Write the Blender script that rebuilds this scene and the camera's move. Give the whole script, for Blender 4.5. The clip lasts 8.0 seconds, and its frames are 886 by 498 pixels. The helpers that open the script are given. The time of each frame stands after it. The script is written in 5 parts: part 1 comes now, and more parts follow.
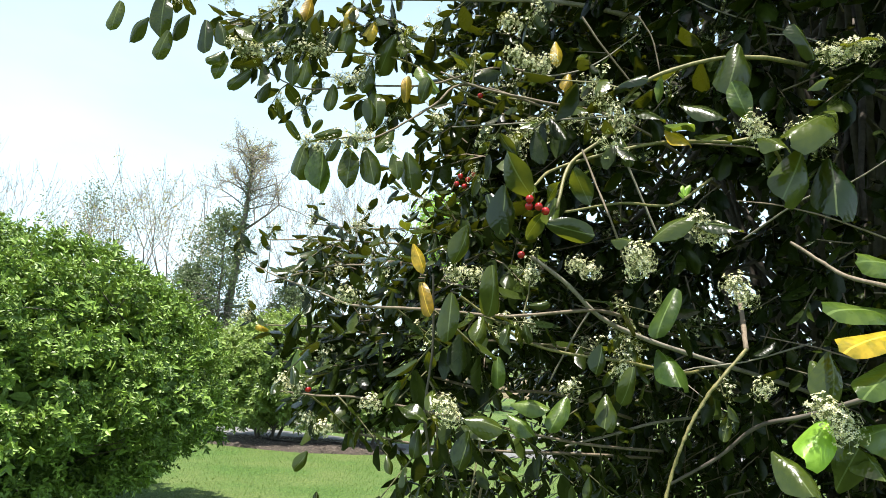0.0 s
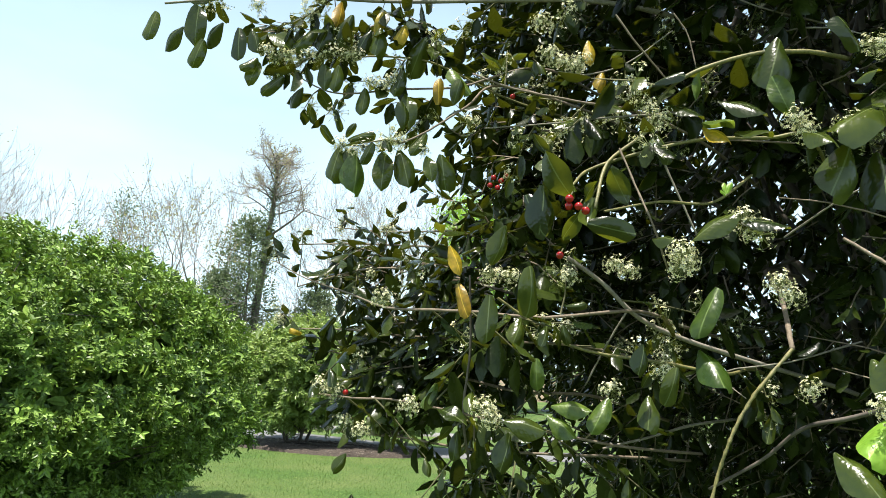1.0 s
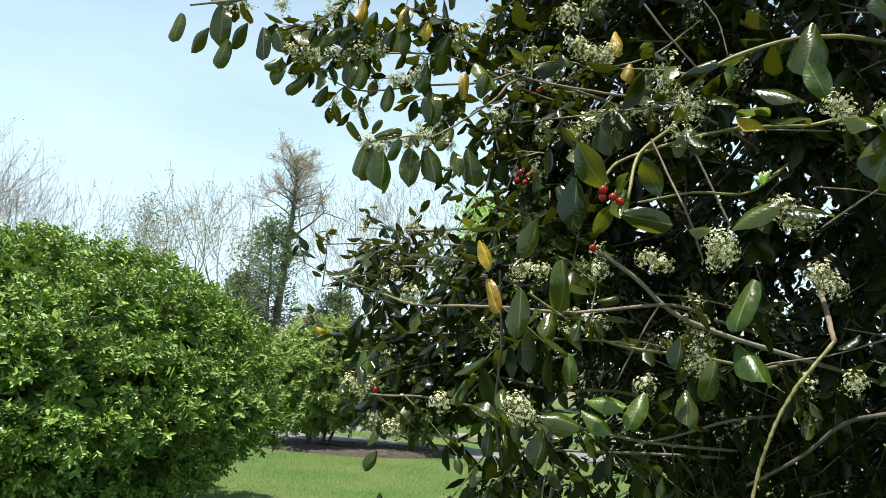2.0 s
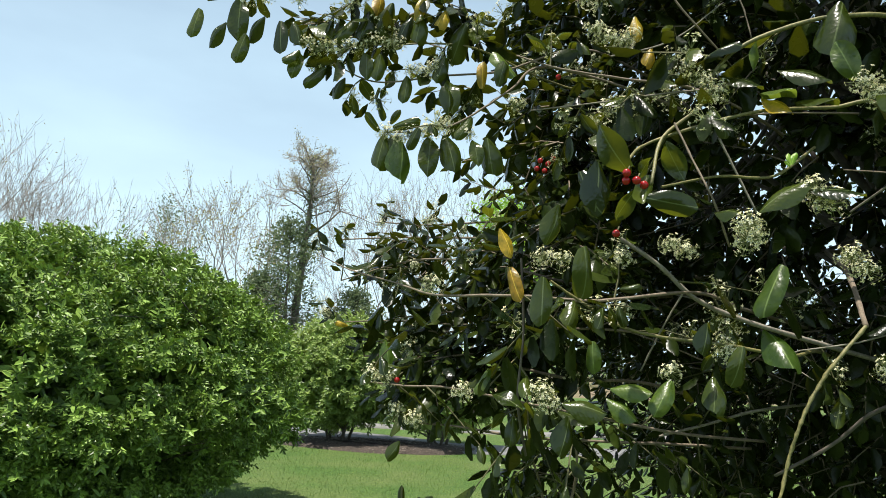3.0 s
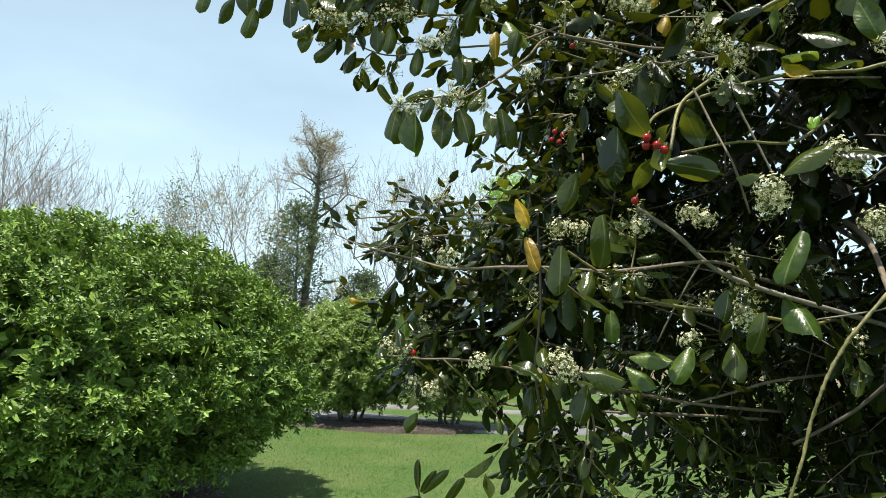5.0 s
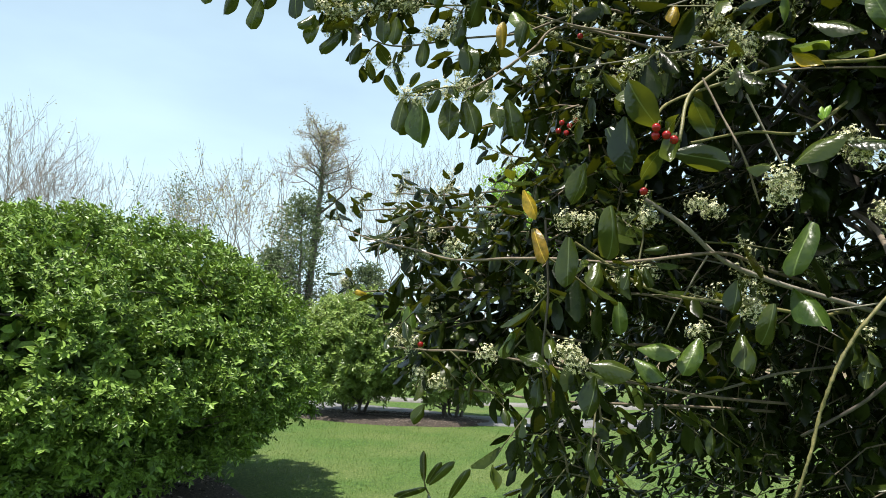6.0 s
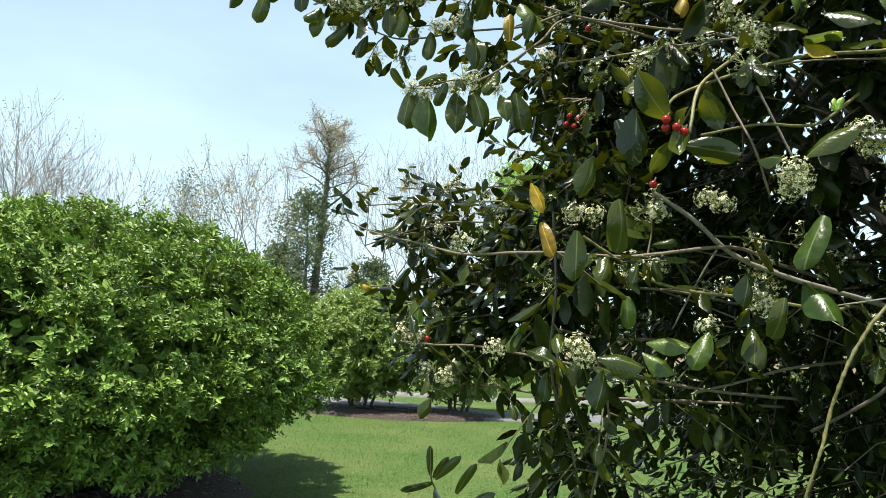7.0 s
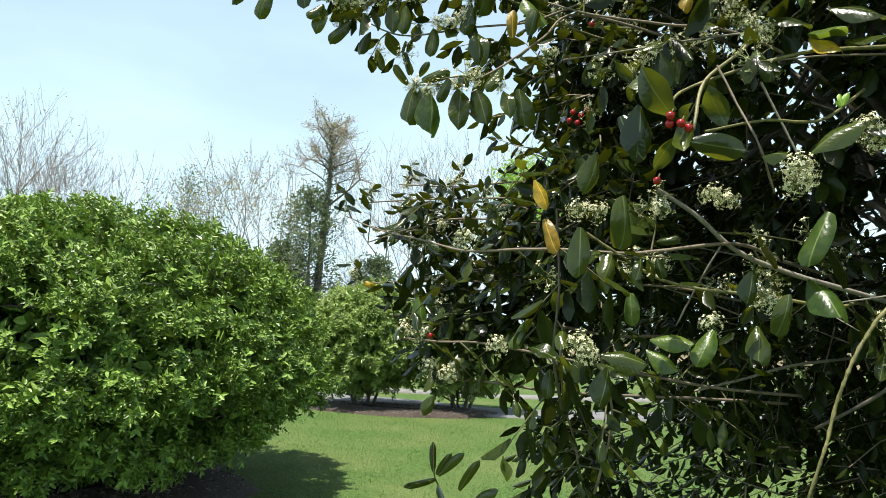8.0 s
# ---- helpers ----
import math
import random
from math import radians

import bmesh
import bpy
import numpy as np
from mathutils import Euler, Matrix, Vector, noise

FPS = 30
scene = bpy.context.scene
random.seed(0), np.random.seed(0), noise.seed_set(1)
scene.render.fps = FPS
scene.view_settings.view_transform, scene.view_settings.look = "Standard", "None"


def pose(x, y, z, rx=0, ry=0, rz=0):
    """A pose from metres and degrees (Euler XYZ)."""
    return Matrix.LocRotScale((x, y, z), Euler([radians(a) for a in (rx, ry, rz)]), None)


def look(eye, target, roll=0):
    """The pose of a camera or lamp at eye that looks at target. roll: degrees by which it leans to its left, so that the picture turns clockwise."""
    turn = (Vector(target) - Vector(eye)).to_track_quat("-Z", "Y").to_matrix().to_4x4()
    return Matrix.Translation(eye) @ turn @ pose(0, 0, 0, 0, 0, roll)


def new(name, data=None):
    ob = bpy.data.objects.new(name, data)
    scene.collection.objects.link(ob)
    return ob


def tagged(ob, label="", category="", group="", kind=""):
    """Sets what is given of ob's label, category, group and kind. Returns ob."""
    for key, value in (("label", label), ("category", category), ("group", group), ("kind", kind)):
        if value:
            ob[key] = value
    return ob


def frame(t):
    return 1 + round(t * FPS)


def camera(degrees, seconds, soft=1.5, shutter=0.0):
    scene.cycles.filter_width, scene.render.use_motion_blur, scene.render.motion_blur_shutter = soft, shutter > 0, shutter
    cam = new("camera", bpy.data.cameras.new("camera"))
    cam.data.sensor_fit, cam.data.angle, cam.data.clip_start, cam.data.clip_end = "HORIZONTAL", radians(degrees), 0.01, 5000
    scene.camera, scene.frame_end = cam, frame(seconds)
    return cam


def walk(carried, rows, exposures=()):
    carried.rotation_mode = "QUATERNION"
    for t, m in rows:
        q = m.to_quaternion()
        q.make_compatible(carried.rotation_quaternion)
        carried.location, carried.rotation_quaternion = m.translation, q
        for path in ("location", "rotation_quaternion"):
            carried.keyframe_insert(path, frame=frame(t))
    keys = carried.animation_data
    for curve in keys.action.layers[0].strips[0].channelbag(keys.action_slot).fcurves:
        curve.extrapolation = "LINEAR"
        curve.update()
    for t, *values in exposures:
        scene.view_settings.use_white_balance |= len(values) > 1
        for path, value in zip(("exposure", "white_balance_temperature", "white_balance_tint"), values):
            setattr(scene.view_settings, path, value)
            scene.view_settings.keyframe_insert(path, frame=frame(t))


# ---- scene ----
cam = camera(70.1, 8.0, 0.65)
PATH = [
    (0, (0.026, 0.02, 1.502), (-0.048, 1.987, 1.854), 3.3),
    (0.5, (0.017, 0.02, 1.503), (-0.092, 1.985, 1.857), 3.2),
    (1, (0.007, 0.021, 1.499), (-0.142, 1.983, 1.857), 3.0),
    (1.5, (-0.002, 0.024, 1.496), (-0.182, 1.983, 1.854), 2.8),
    (3, (-0.015, 0.036, 1.48), (-0.276, 1.988, 1.826), 2.2),
    (3.5, (-0.017, 0.036, 1.475), (-0.292, 1.989, 1.809), 2.0),
    (4, (-0.019, 0.037, 1.47), (-0.301, 1.991, 1.792), 1.8),
    (4.5, (-0.023, 0.039, 1.468), (-0.307, 1.995, 1.773), 1.7),
    (5, (-0.027, 0.041, 1.465), (-0.313, 1.999, 1.754), 1.6),
    (6.5, (-0.034, 0.045, 1.462), (-0.34, 2.004, 1.721), 1.7),
    (7, (-0.035, 0.048, 1.461), (-0.35, 2.007, 1.713), 1.7),
    (7.5, (-0.036, 0.049, 1.46), (-0.355, 2.008, 1.708), 1.7),
    (8, (-0.036, 0.049, 1.461), (-0.359, 2.008, 1.703), 1.7),
]
walk(cam, [(t, look(eye, target, roll)) for t, eye, target, roll in PATH], exposures=((0.0, 1.25), (1.0, 1.1), (1.5, 1.0), (3.0, 0.7), (4.0, 0.65), (5.0, 0.7), (6.5, 0.82), (8.0, 0.87)))

# ---------------------------------------------------------------- world and sun
SUN_DIR = Vector((-0.12, -0.22, 0.965)).normalized()
world = bpy.data.worlds.new("sky")
scene.world = world
world.use_nodes = True
wn, wl = world.node_tree.nodes, world.node_tree.links
wn.clear()
w_out, w_bg = wn.new("ShaderNodeOutputWorld"), wn.new("ShaderNodeBackground")
w_sky = wn.new("ShaderNodeTexSky")
w_sky.sky_type, w_sky.sun_disc = "NISHITA", False
w_sky.sun_elevation = math.asin(SUN_DIR.z)
w_sky.sun_rotation = math.atan2(SUN_DIR.x, SUN_DIR.y)
w_sky.air_density, w_sky.dust_density, w_sky.ozone_density = 1.0, 2.2, 1.0
# thin high cloud over the blue
w_co, w_map, w_noise, w_ramp, w_mix = (wn.new("ShaderNodeTexCoord"), wn.new("ShaderNodeMapping"), wn.new("ShaderNodeTexNoise"),
                                       wn.new("ShaderNodeValToRGB"), wn.new("ShaderNodeMix"))
w_map.inputs["Scale"].default_value = (1.6, 1.6, 4.5)
w_noise.inputs["Scale"].default_value = 1.3
w_noise.inputs["Detail"].default_value = 5
w_ramp.color_ramp.elements[0].position, w_ramp.color_ramp.elements[0].color = 0.35, (0.72, 0.72, 0.72, 1)
w_ramp.color_ramp.elements[1].position, w_ramp.color_ramp.elements[1].color = 0.72, (1.0, 1.0, 1.0, 1)
# haze: thick at the horizon, thin overhead
w_xyz, w_fade, w_mul = wn.new("ShaderNodeSeparateXYZ"), wn.new("ShaderNodeMapRange"), wn.new("ShaderNodeMath")
w_fade.interpolation_type = "SMOOTHSTEP"
for key_, value_ in (("From Min", -0.05), ("From Max", 0.95), ("To Min", 1.0), ("To Max", 0.06)):
    w_fade.inputs[key_].default_value = value_
w_mul.operation = "MULTIPLY"
wl.new(w_co.outputs["Generated"], w_xyz.inputs["Vector"])
wl.new(w_xyz.outputs["Z"], w_fade.inputs["Value"])
wl.new(w_fade.outputs["Result"], w_mul.inputs[0])
wl.new(w_ramp.outputs["Color"], w_mul.inputs[1])
w_mix.data_type = "RGBA"
w_mix.inputs["B"].default_value = (8.0, 10.8, 12.3, 1)
wl.new(w_co.outputs["Generated"], w_map.inputs["Vector"])
wl.new(w_map.outputs["Vector"], w_noise.inputs["Vector"])
wl.new(w_noise.outputs["Fac"], w_ramp.inputs["Fac"])
wl.new(w_mul.outputs["Value"], w_mix.inputs["Factor"])
wl.new(w_sky.outputs["Color"], w_mix.inputs["A"])
wl.new(w_mix.outputs["Result"], w_bg.inputs["Color"])
w_bg.inputs["Strength"].default_value = 0.074
wl.new(w_bg.outputs["Background"], w_out.inputs["Surface"])
sun = new("sun", bpy.data.lights.new("sun", "SUN"))
sun.data.energy, sun.data.angle, sun.data.color = 5.0, radians(0.53), (1.0, 0.95, 0.86)
sun.matrix_world = look(SUN_DIR * 60, (0, 0, 0))

GROUND = -0.12
rng = np.random.default_rng(7)


# ---------------------------------------------------------------- materials
class Shade:
    """A node material with short calls for its nodes."""

    def __init__(self, name):
        self.m = bpy.data.materials.new(name)
        self.m.use_nodes = True
        self.n, self.l = self.m.node_tree.nodes, self.m.node_tree.links
        self.bsdf = self.n["Principled BSDF"]
        self.out = self.n["Material Output"]

    def node(self, kind, **values):
        nd = self.n.new("ShaderNode" + kind)
        for key, value in values.items():
            nd.inputs[key.replace("_", " ")].default_value = value
        return nd

    def noise(self, scale, detail=3, rough=0.5, coords="Object", stretch=(1, 1, 1)):
        co, mp, nz = self.node("TexCoord"), self.node("Mapping"), self.node("TexNoise", Scale=scale, Detail=detail, Roughness=rough)
        mp.inputs["Scale"].default_value = stretch
        self.l.new(co.outputs[coords], mp.inputs["Vector"])
        self.l.new(mp.outputs["Vector"], nz.inputs["Vector"])
        return nz.outputs["Fac"]

    def ramp(self, fac, *stops):
        r = self.node("ValToRGB")
        e = r.color_ramp.elements
        while len(e) < len(stops):
            e.new(0.5)
        for el, (p, c) in zip(e, stops):
            el.position, el.color = p, (*c, 1)
        self.l.new(fac, r.inputs["Fac"])
        return r.outputs["Color"]

    def mix(self, fac, a, b, blend="MIX"):
        mx = self.node("Mix")
        mx.data_type, mx.blend_type = "RGBA", blend
        for sock, v in ((mx.inputs["Factor"], fac), (mx.inputs["A"], a), (mx.inputs["B"], b)):
            if isinstance(v, (int, float)):
                sock.default_value = v
            elif isinstance(v, tuple):
                sock.default_value = (*v, 1)
            else:
                self.l.new(v, sock)
        return mx.outputs["Result"]

    def color(self, c, rough=0.6, spec=0.5):
        if isinstance(c, tuple):
            self.bsdf.inputs["Base Color"].default_value = (*c, 1)
        else:
            self.l.new(c, self.bsdf.inputs["Base Color"])
        if isinstance(rough, (int, float)):
            self.bsdf.inputs["Roughness"].default_value = rough
        else:
            self.l.new(rough, self.bsdf.inputs["Roughness"])
        self.bsdf.inputs["Specular IOR Level"].default_value = spec
        return self

    def bump(self, fac, strength=0.3, distance=0.002):
        b = self.node("Bump", Strength=strength, Distance=distance)
        self.l.new(fac, b.inputs["Height"])
        self.l.new(b.outputs["Normal"], self.bsdf.inputs["Normal"])
        return self

    def translucent(self, c, share):
        tr, mx = self.node("BsdfTranslucent"), self.node("MixShader", Fac=share)
        if isinstance(c, tuple):
            tr.inputs["Color"].default_value = (*c, 1)
        else:
            self.l.new(c, tr.inputs["Color"])
        self.l.new(self.bsdf.outputs["BSDF"], mx.inputs[1])
        self.l.new(tr.outputs["BSDF"], mx.inputs[2])
        self.l.new(mx.outputs["Shader"], self.out.inputs["Surface"])
        return self

    def math(self, op, a, b=None):
        nd = self.node("Math")
        nd.operation = op
        for sock, v in zip(nd.inputs, (a, b)):
            if isinstance(v, (int, float)):
                sock.default_value = v
            elif v is not None:
                self.l.new(v, sock)
        return nd.outputs["Value"]

    def each(self, islands):
        return self.node("NewGeometry").outputs["Random Per Island"] if islands else self.node("ObjectInfo").outputs["Random"]


def leaf_material(name, dark, light, through_color, islands, rough=0.3, share=0.22, spec=0.5, vein=0.5, odd=None, patchy=0.5):
    s = Shade(name)
    r = s.each(islands)
    stops = [(0.0, dark), (0.85, light)]
    if odd:
        stops += [(0.955, light), (0.975, odd)]
    base = s.ramp(r, *stops)
    blotch = s.noise(60 if islands else 5, 3)
    base = s.mix(patchy, base, s.ramp(blotch, (0.38, (0.5, 0.62, 0.5)), (0.62, (1.3, 1.25, 1.15))), "MULTIPLY")
    s.color(base, s.ramp(s.noise(35 if islands else 4, 2), (0.3, (rough * 0.75,) * 3), (0.7, (rough * 1.4,) * 3)), spec)
    if vein and islands:
        s.bump(s.noise(190, 2), vein, 0.0012)
    elif vein:
        # side veins slant forward from a pale midrib
        xyz = s.node("SeparateXYZ")
        s.l.new(s.node("TexCoord").outputs["Object"], xyz.inputs["Vector"])
        mid = s.math("ABSOLUTE", xyz.outputs["X"])
        wavy = s.math("SINE", s.math("ADD", s.math("MULTIPLY", xyz.outputs["Y"], 62.0), s.math("MULTIPLY", mid, -55.0)))
        s.bump(s.math("ADD", s.math("MULTIPLY", wavy, 0.06), s.noise(9, 3)), vein * 0.3, 0.007)
        rib = s.math("LESS_THAN", mid, 0.011)
        base = s.mix(s.math("MULTIPLY", rib, 0.55), base, tuple(min(1, 2.2 * c + 0.05) for c in light))
        s.l.new(base, s.bsdf.inputs["Base Color"])
    s.translucent(s.mix(0.6, through_color, base, "MIX") if odd else through_color, share)
    return s.m


HOLLY_LEAF = leaf_material("holly_leaf", (0.005, 0.013, 0.004), (0.045, 0.062, 0.010), (0.28, 0.32, 0.018), False, 0.19, 0.18, 0.42)
# darker, duller copy of the leaf: the crown's shade is in its colour
HOLLY_SHADE_TINT = leaf_material("holly_leaf_shade_tint", (0.003, 0.008, 0.003), (0.024, 0.036, 0.006), (0.20, 0.23, 0.012), True, 0.24, 0.08, 0.2)
# lighter copy of the leaf, with sunshine painted into its green
HOLLY_SUN_TINT = leaf_material("holly_leaf_sun_tint", (0.035, 0.065, 0.011), (0.085, 0.125, 0.022), (0.30, 0.42, 0.04), False, 0.3, 0.3, patchy=0.9)
HOLLY_YELLOW = leaf_material("holly_leaf_yellow", (0.30, 0.17, 0.010), (0.42, 0.29, 0.02), (0.5, 0.32, 0.02), False, 0.36, 0.3, patchy=0.95)
HOLLY_NEW = leaf_material("holly_leaf_new", (0.20, 0.36, 0.04), (0.28, 0.45, 0.06), (0.5, 0.75, 0.08), False, 0.35, 0.4)
BUSH_LEAF = leaf_material("bush_leaf", (0.040, 0.080, 0.012), (0.215, 0.335, 0.064), (0.28, 0.42, 0.05), True, 0.42, 0.08, 0.35, vein=0)
SHRUB_LEAF = leaf_material("shrub_leaf", (0.08, 0.13, 0.03), (0.27, 0.36, 0.10), (0.32, 0.44, 0.08), True, 0.4, 0.25, vein=0)
SPRING_LEAF = leaf_material("spring_leaf", (0.12, 0.24, 0.03), (0.20, 0.34, 0.05), (0.45, 0.7, 0.08), True, 0.5, 0.4, vein=0)
CEDAR_LEAF = leaf_material("cedar_leaf", (0.07, 0.10, 0.055), (0.17, 0.21, 0.12), (0.18, 0.25, 0.1), True, 0.6, 0.25, vein=0)
BUD_LEAF = leaf_material("bud_leaf", (0.24, 0.22, 0.10), (0.42, 0.38, 0.16), (0.4, 0.36, 0.16), True, 0.6, 0.4, vein=0)
s = Shade("grass_blade")
clump = s.ramp(s.noise(9, 8, 0.95), (0.43, (0.016, 0.045, 0.006)), (0.50, (0.09, 0.16, 0.030)), (0.57, (0.25, 0.32, 0.09)))
s.color(s.mix(0.3, clump, s.ramp(s.each(True), (0.0, (0.04, 0.09, 0.018)), (0.85, (0.20, 0.28, 0.07)), (0.95, (0.45, 0.42, 0.24)))), 0.55, 0.3)
s.translucent((0.30, 0.44, 0.09), 0.2)
GRASS = s.m


def bark(name, a, b, scale, stretch=(1, 1, 0.25), depth=0.5, rough=0.8):
    s = Shade(name)
    f = s.noise(scale, 5, 0.6, stretch=stretch)
    s.color(s.mix(0.4, s.ramp(f, (0.3, a), (0.7, b)), s.ramp(s.noise(scale * 4, 2), (0.4, a), (0.65, b))), rough).bump(f, depth, 0.004)
    return s.m


STEM_GREEN = bark("young_stem_bark", (0.055, 0.06, 0.02), (0.27, 0.235, 0.085), 70, depth=0.35, rough=0.55)
STEM_OLIVE = bark("side_twig_bark", (0.05, 0.055, 0.02), (0.13, 0.12, 0.05), 120, depth=0.4)
STEM_BROWN = bark("twig_bark", (0.10, 0.075, 0.05), (0.24, 0.19, 0.135), 120, depth=0.4)
LIMB_GREY = bark("limb_bark", (0.12, 0.10, 0.075), (0.27, 0.25, 0.20), 60, depth=0.5)
TRUNK_BARK = bark("trunk_bark", (0.05, 0.04, 0.032), (0.13, 0.11, 0.09), 18)
FAR_BARK = bark("far_bark", (0.075, 0.065, 0.055), (0.17, 0.15, 0.125), 4)
PALE_TWIG = bark("far_twig_bark", (0.19, 0.165, 0.15), (0.33, 0.29, 0.26), 3)
PETAL = Shade("petal").color((0.66, 0.65, 0.46), 0.55).translucent((0.6, 0.6, 0.35), 0.2).m
PEDICEL = Shade("pedicel").color((0.14, 0.17, 0.05), 0.6).m
ANTHER = Shade("anther").color((0.62, 0.56, 0.22), 0.6).m
BERRY = Shade("berry_skin")
BERRY.color(BERRY.ramp(BERRY.noise(140, 2), (0.3, (0.20, 0.004, 0.005)), (0.7, (0.36, 0.010, 0.009))), 0.22)
BERRY = BERRY.m
BERRY_EYE = Shade("berry_eye").color((0.03, 0.015, 0.01), 0.7).m

s = Shade("lawn_soil")
s.color(s.mix(s.ramp(s.noise(0.9, 5, 0.6), (0.38, (0, 0, 0)), (0.62, (1, 1, 1))), s.ramp(s.noise(28, 7, 0.8), (0.38, (0.018, 0.050, 0.009)), (0.62, (0.105, 0.185, 0.040))),
              s.ramp(s.noise(40, 7, 0.8), (0.38, (0.035, 0.075, 0.015)), (0.62, (0.165, 0.205, 0.066)))), 0.9, 0.2).bump(s.noise(90, 4), 0.8, 0.03)
LAWN = s.m
s = Shade("mulch_soil")
s.color(s.ramp(s.noise(45, 5, 0.7), (0.3, (0.018, 0.013, 0.01)), (0.55, (0.06, 0.045, 0.035)), (0.72, (0.17, 0.13, 0.10))), 0.9).bump(s.noise(45, 5, 0.7), 0.9, 0.02)
MULCH = s.m
s = Shade("mulch_chip")
s.color(s.ramp(s.each(True), (0, (0.02, 0.014, 0.01)), (0.6, (0.075, 0.055, 0.042)), (1.0, (0.30, 0.25, 0.21))), 0.85)
CHIP = s.m
s = Shade("asphalt")
s.color(s.mix(0.5, s.ramp(s.noise(220, 3), (0.3, (0.07, 0.07, 0.073)), (0.7, (0.15, 0.15, 0.153))),
              s.ramp(s.noise(0.8, 4), (0.3, (0.12, 0.12, 0.12)), (0.7, (0.20, 0.20, 0.20)))), 0.9).bump(s.noise(220, 3), 0.4, 0.006)
ASPHALT = s.m
s = Shade("concrete")
s.color(s.ramp(s.noise(9, 5), (0.3, (0.13, 0.128, 0.12)), (0.7, (0.21, 0.205, 0.19))), 0.85)
CONCRETE = s.m
s = Shade("leaf_litter")
s.color(s.mix(0.5, s.ramp(s.noise(3, 5, 0.7), (0.3, (0.10, 0.075, 0.05)), (0.7, (0.23, 0.18, 0.13))),
              s.ramp(s.noise(0.3, 3), (0.35, (0.10, 0.12, 0.04)), (0.65, (0.22, 0.17, 0.12)))), 0.95, 0.1).bump(s.noise(6, 4), 0.8, 0.1)
LITTER = s.m


# ---------------------------------------------------------------- mesh helpers
def make_mesh(name, verts, quads, material, smooth=True):
    """A mesh from an (n, 3) array and an (m, 4) array of quads."""
    me = bpy.data.meshes.new(name)
    verts, quads = np.asarray(verts, np.float32), np.asarray(quads, np.int32)
    me.vertices.add(len(verts))
    me.vertices.foreach_set("co", verts.ravel())
    me.loops.add(quads.size)
    me.loops.foreach_set("vertex_index", quads.ravel())
    me.polygons.add(len(quads))
    me.polygons.foreach_set("loop_start", np.arange(0, quads.size, 4, dtype=np.int32))
    me.polygons.foreach_set("use_smooth", np.full(len(quads), smooth))
    me.materials.append(material)
    me.update(calc_edges=True)
    return me


def part(name, data, parent, label="", kind="", m=None):
    ob = new(name, data)
    ob.parent = parent
    if m is not None:
        ob.matrix_basis = m
    return tagged(ob, label=label, kind=kind)


def thing(name, at, label, category, group="", kind=""):
    return tagged(put(new(name), at), label, category, group, kind)


def put(ob, at):
    ob.location = at
    return ob


def blade(rows, cols, width, fold=0.25, curl=0.3, wave=0.0, power=0.8, spiny=0.0):
    """A leaf one long, along +y from its stalk, with its upper side to +z, as a grid of quads."""
    v = []
    for i in range(rows):
        u = i / (rows - 1)
        w = width * 0.5 * (max(math.sin(math.pi * (0.02 + 0.95 * u ** 1.12)), 0.0) ** power)
        if i == rows - 1:
            w = width * 0.015
        if spiny and 0 < i < rows - 1:
            w *= 1 + (spiny if i % 2 else -spiny)
        for j in range(cols):
            q = 2 * j / (cols - 1) - 1
            v.append((w * q, u - curl * 0.12 * u * u, fold * w * abs(q) - curl * 0.42 * u * u + wave * width * math.sin(7 * u + 1.5) * q))
    f = [(i * cols + j, i * cols + j + 1, (i + 1) * cols + j + 1, (i + 1) * cols + j) for i in range(rows - 1) for j in range(cols - 1)]
    return np.array(v), np.array(f)


def oval_blade(rows, cols, width, arch=0.5, curl=0.3, wave=0.0, tip=0.12, sway=0.0):
    """A leathery oval leaf one long, along +y: a sunken midrib, sides that arch over, a blunt pointed tip."""
    v = []
    for i in range(rows):
        u = i / (rows - 1)
        w = width * 0.5 * math.sin(math.pi * min(0.04 + 0.90 * u ** 1.05, 1.0)) ** 0.62
        if i == rows - 1:
            w = width * 0.5 * tip
        for j in range(cols):
            q = 2 * j / (cols - 1) - 1
            lift = 0.40 * abs(q) - (arch + 0.45) * q * q
            v.append((w * q + sway * u * u, u - curl * 0.14 * u * u, w * lift - curl * 0.42 * u * u + wave * width * math.sin(7 * u + 1.5) * q))
    f = [(i * cols + j, i * cols + j + 1, (i + 1) * cols + j + 1, (i + 1) * cols + j) for i in range(rows - 1) for j in range(cols - 1)]
    return np.array(v), np.array(f)


def small_leaf(width, fold=0.35, droop=0.1):
    """A small lance leaf one long, of two folded halves."""
    h = width * 0.5
    v = [(0, 0, 0), (h, 0.32, fold * h), (h * 0.8, 0.68, fold * h * 0.8 - droop * 0.5), (0, 1, -droop), (-h * 0.8, 0.68, fold * h * 0.8 - droop * 0.5), (-h, 0.32, fold * h)]
    return np.array(v), np.array([(0, 1, 2, 3), (0, 3, 4, 5)])


def scatter(template, spots, turns, sizes):
    """Many copies of one small mesh as arrays: spots (n, 3), turns (n, 3, 3), sizes (n,) or (n, 3)."""
    v, f = template
    spots, sizes = np.asarray(spots), np.asarray(sizes)
    sizes = sizes[:, None] if sizes.ndim == 1 else sizes
    out = np.einsum("nij,nkj->nki", turns, v[None] * sizes[:, None, :]) + spots[:, None, :]
    quads = f[None] + (np.arange(len(spots)) * len(v))[:, None, None]
    return out.reshape(-1, 3), quads.reshape(-1, 4)


def bundle(*pairs):
    vs, fs, k = [], [], 0
    for v, f in pairs:
        if len(v):
            vs.append(v), fs.append(np.asarray(f) + k)
            k += len(v)
    return np.concatenate(vs), np.concatenate(fs)


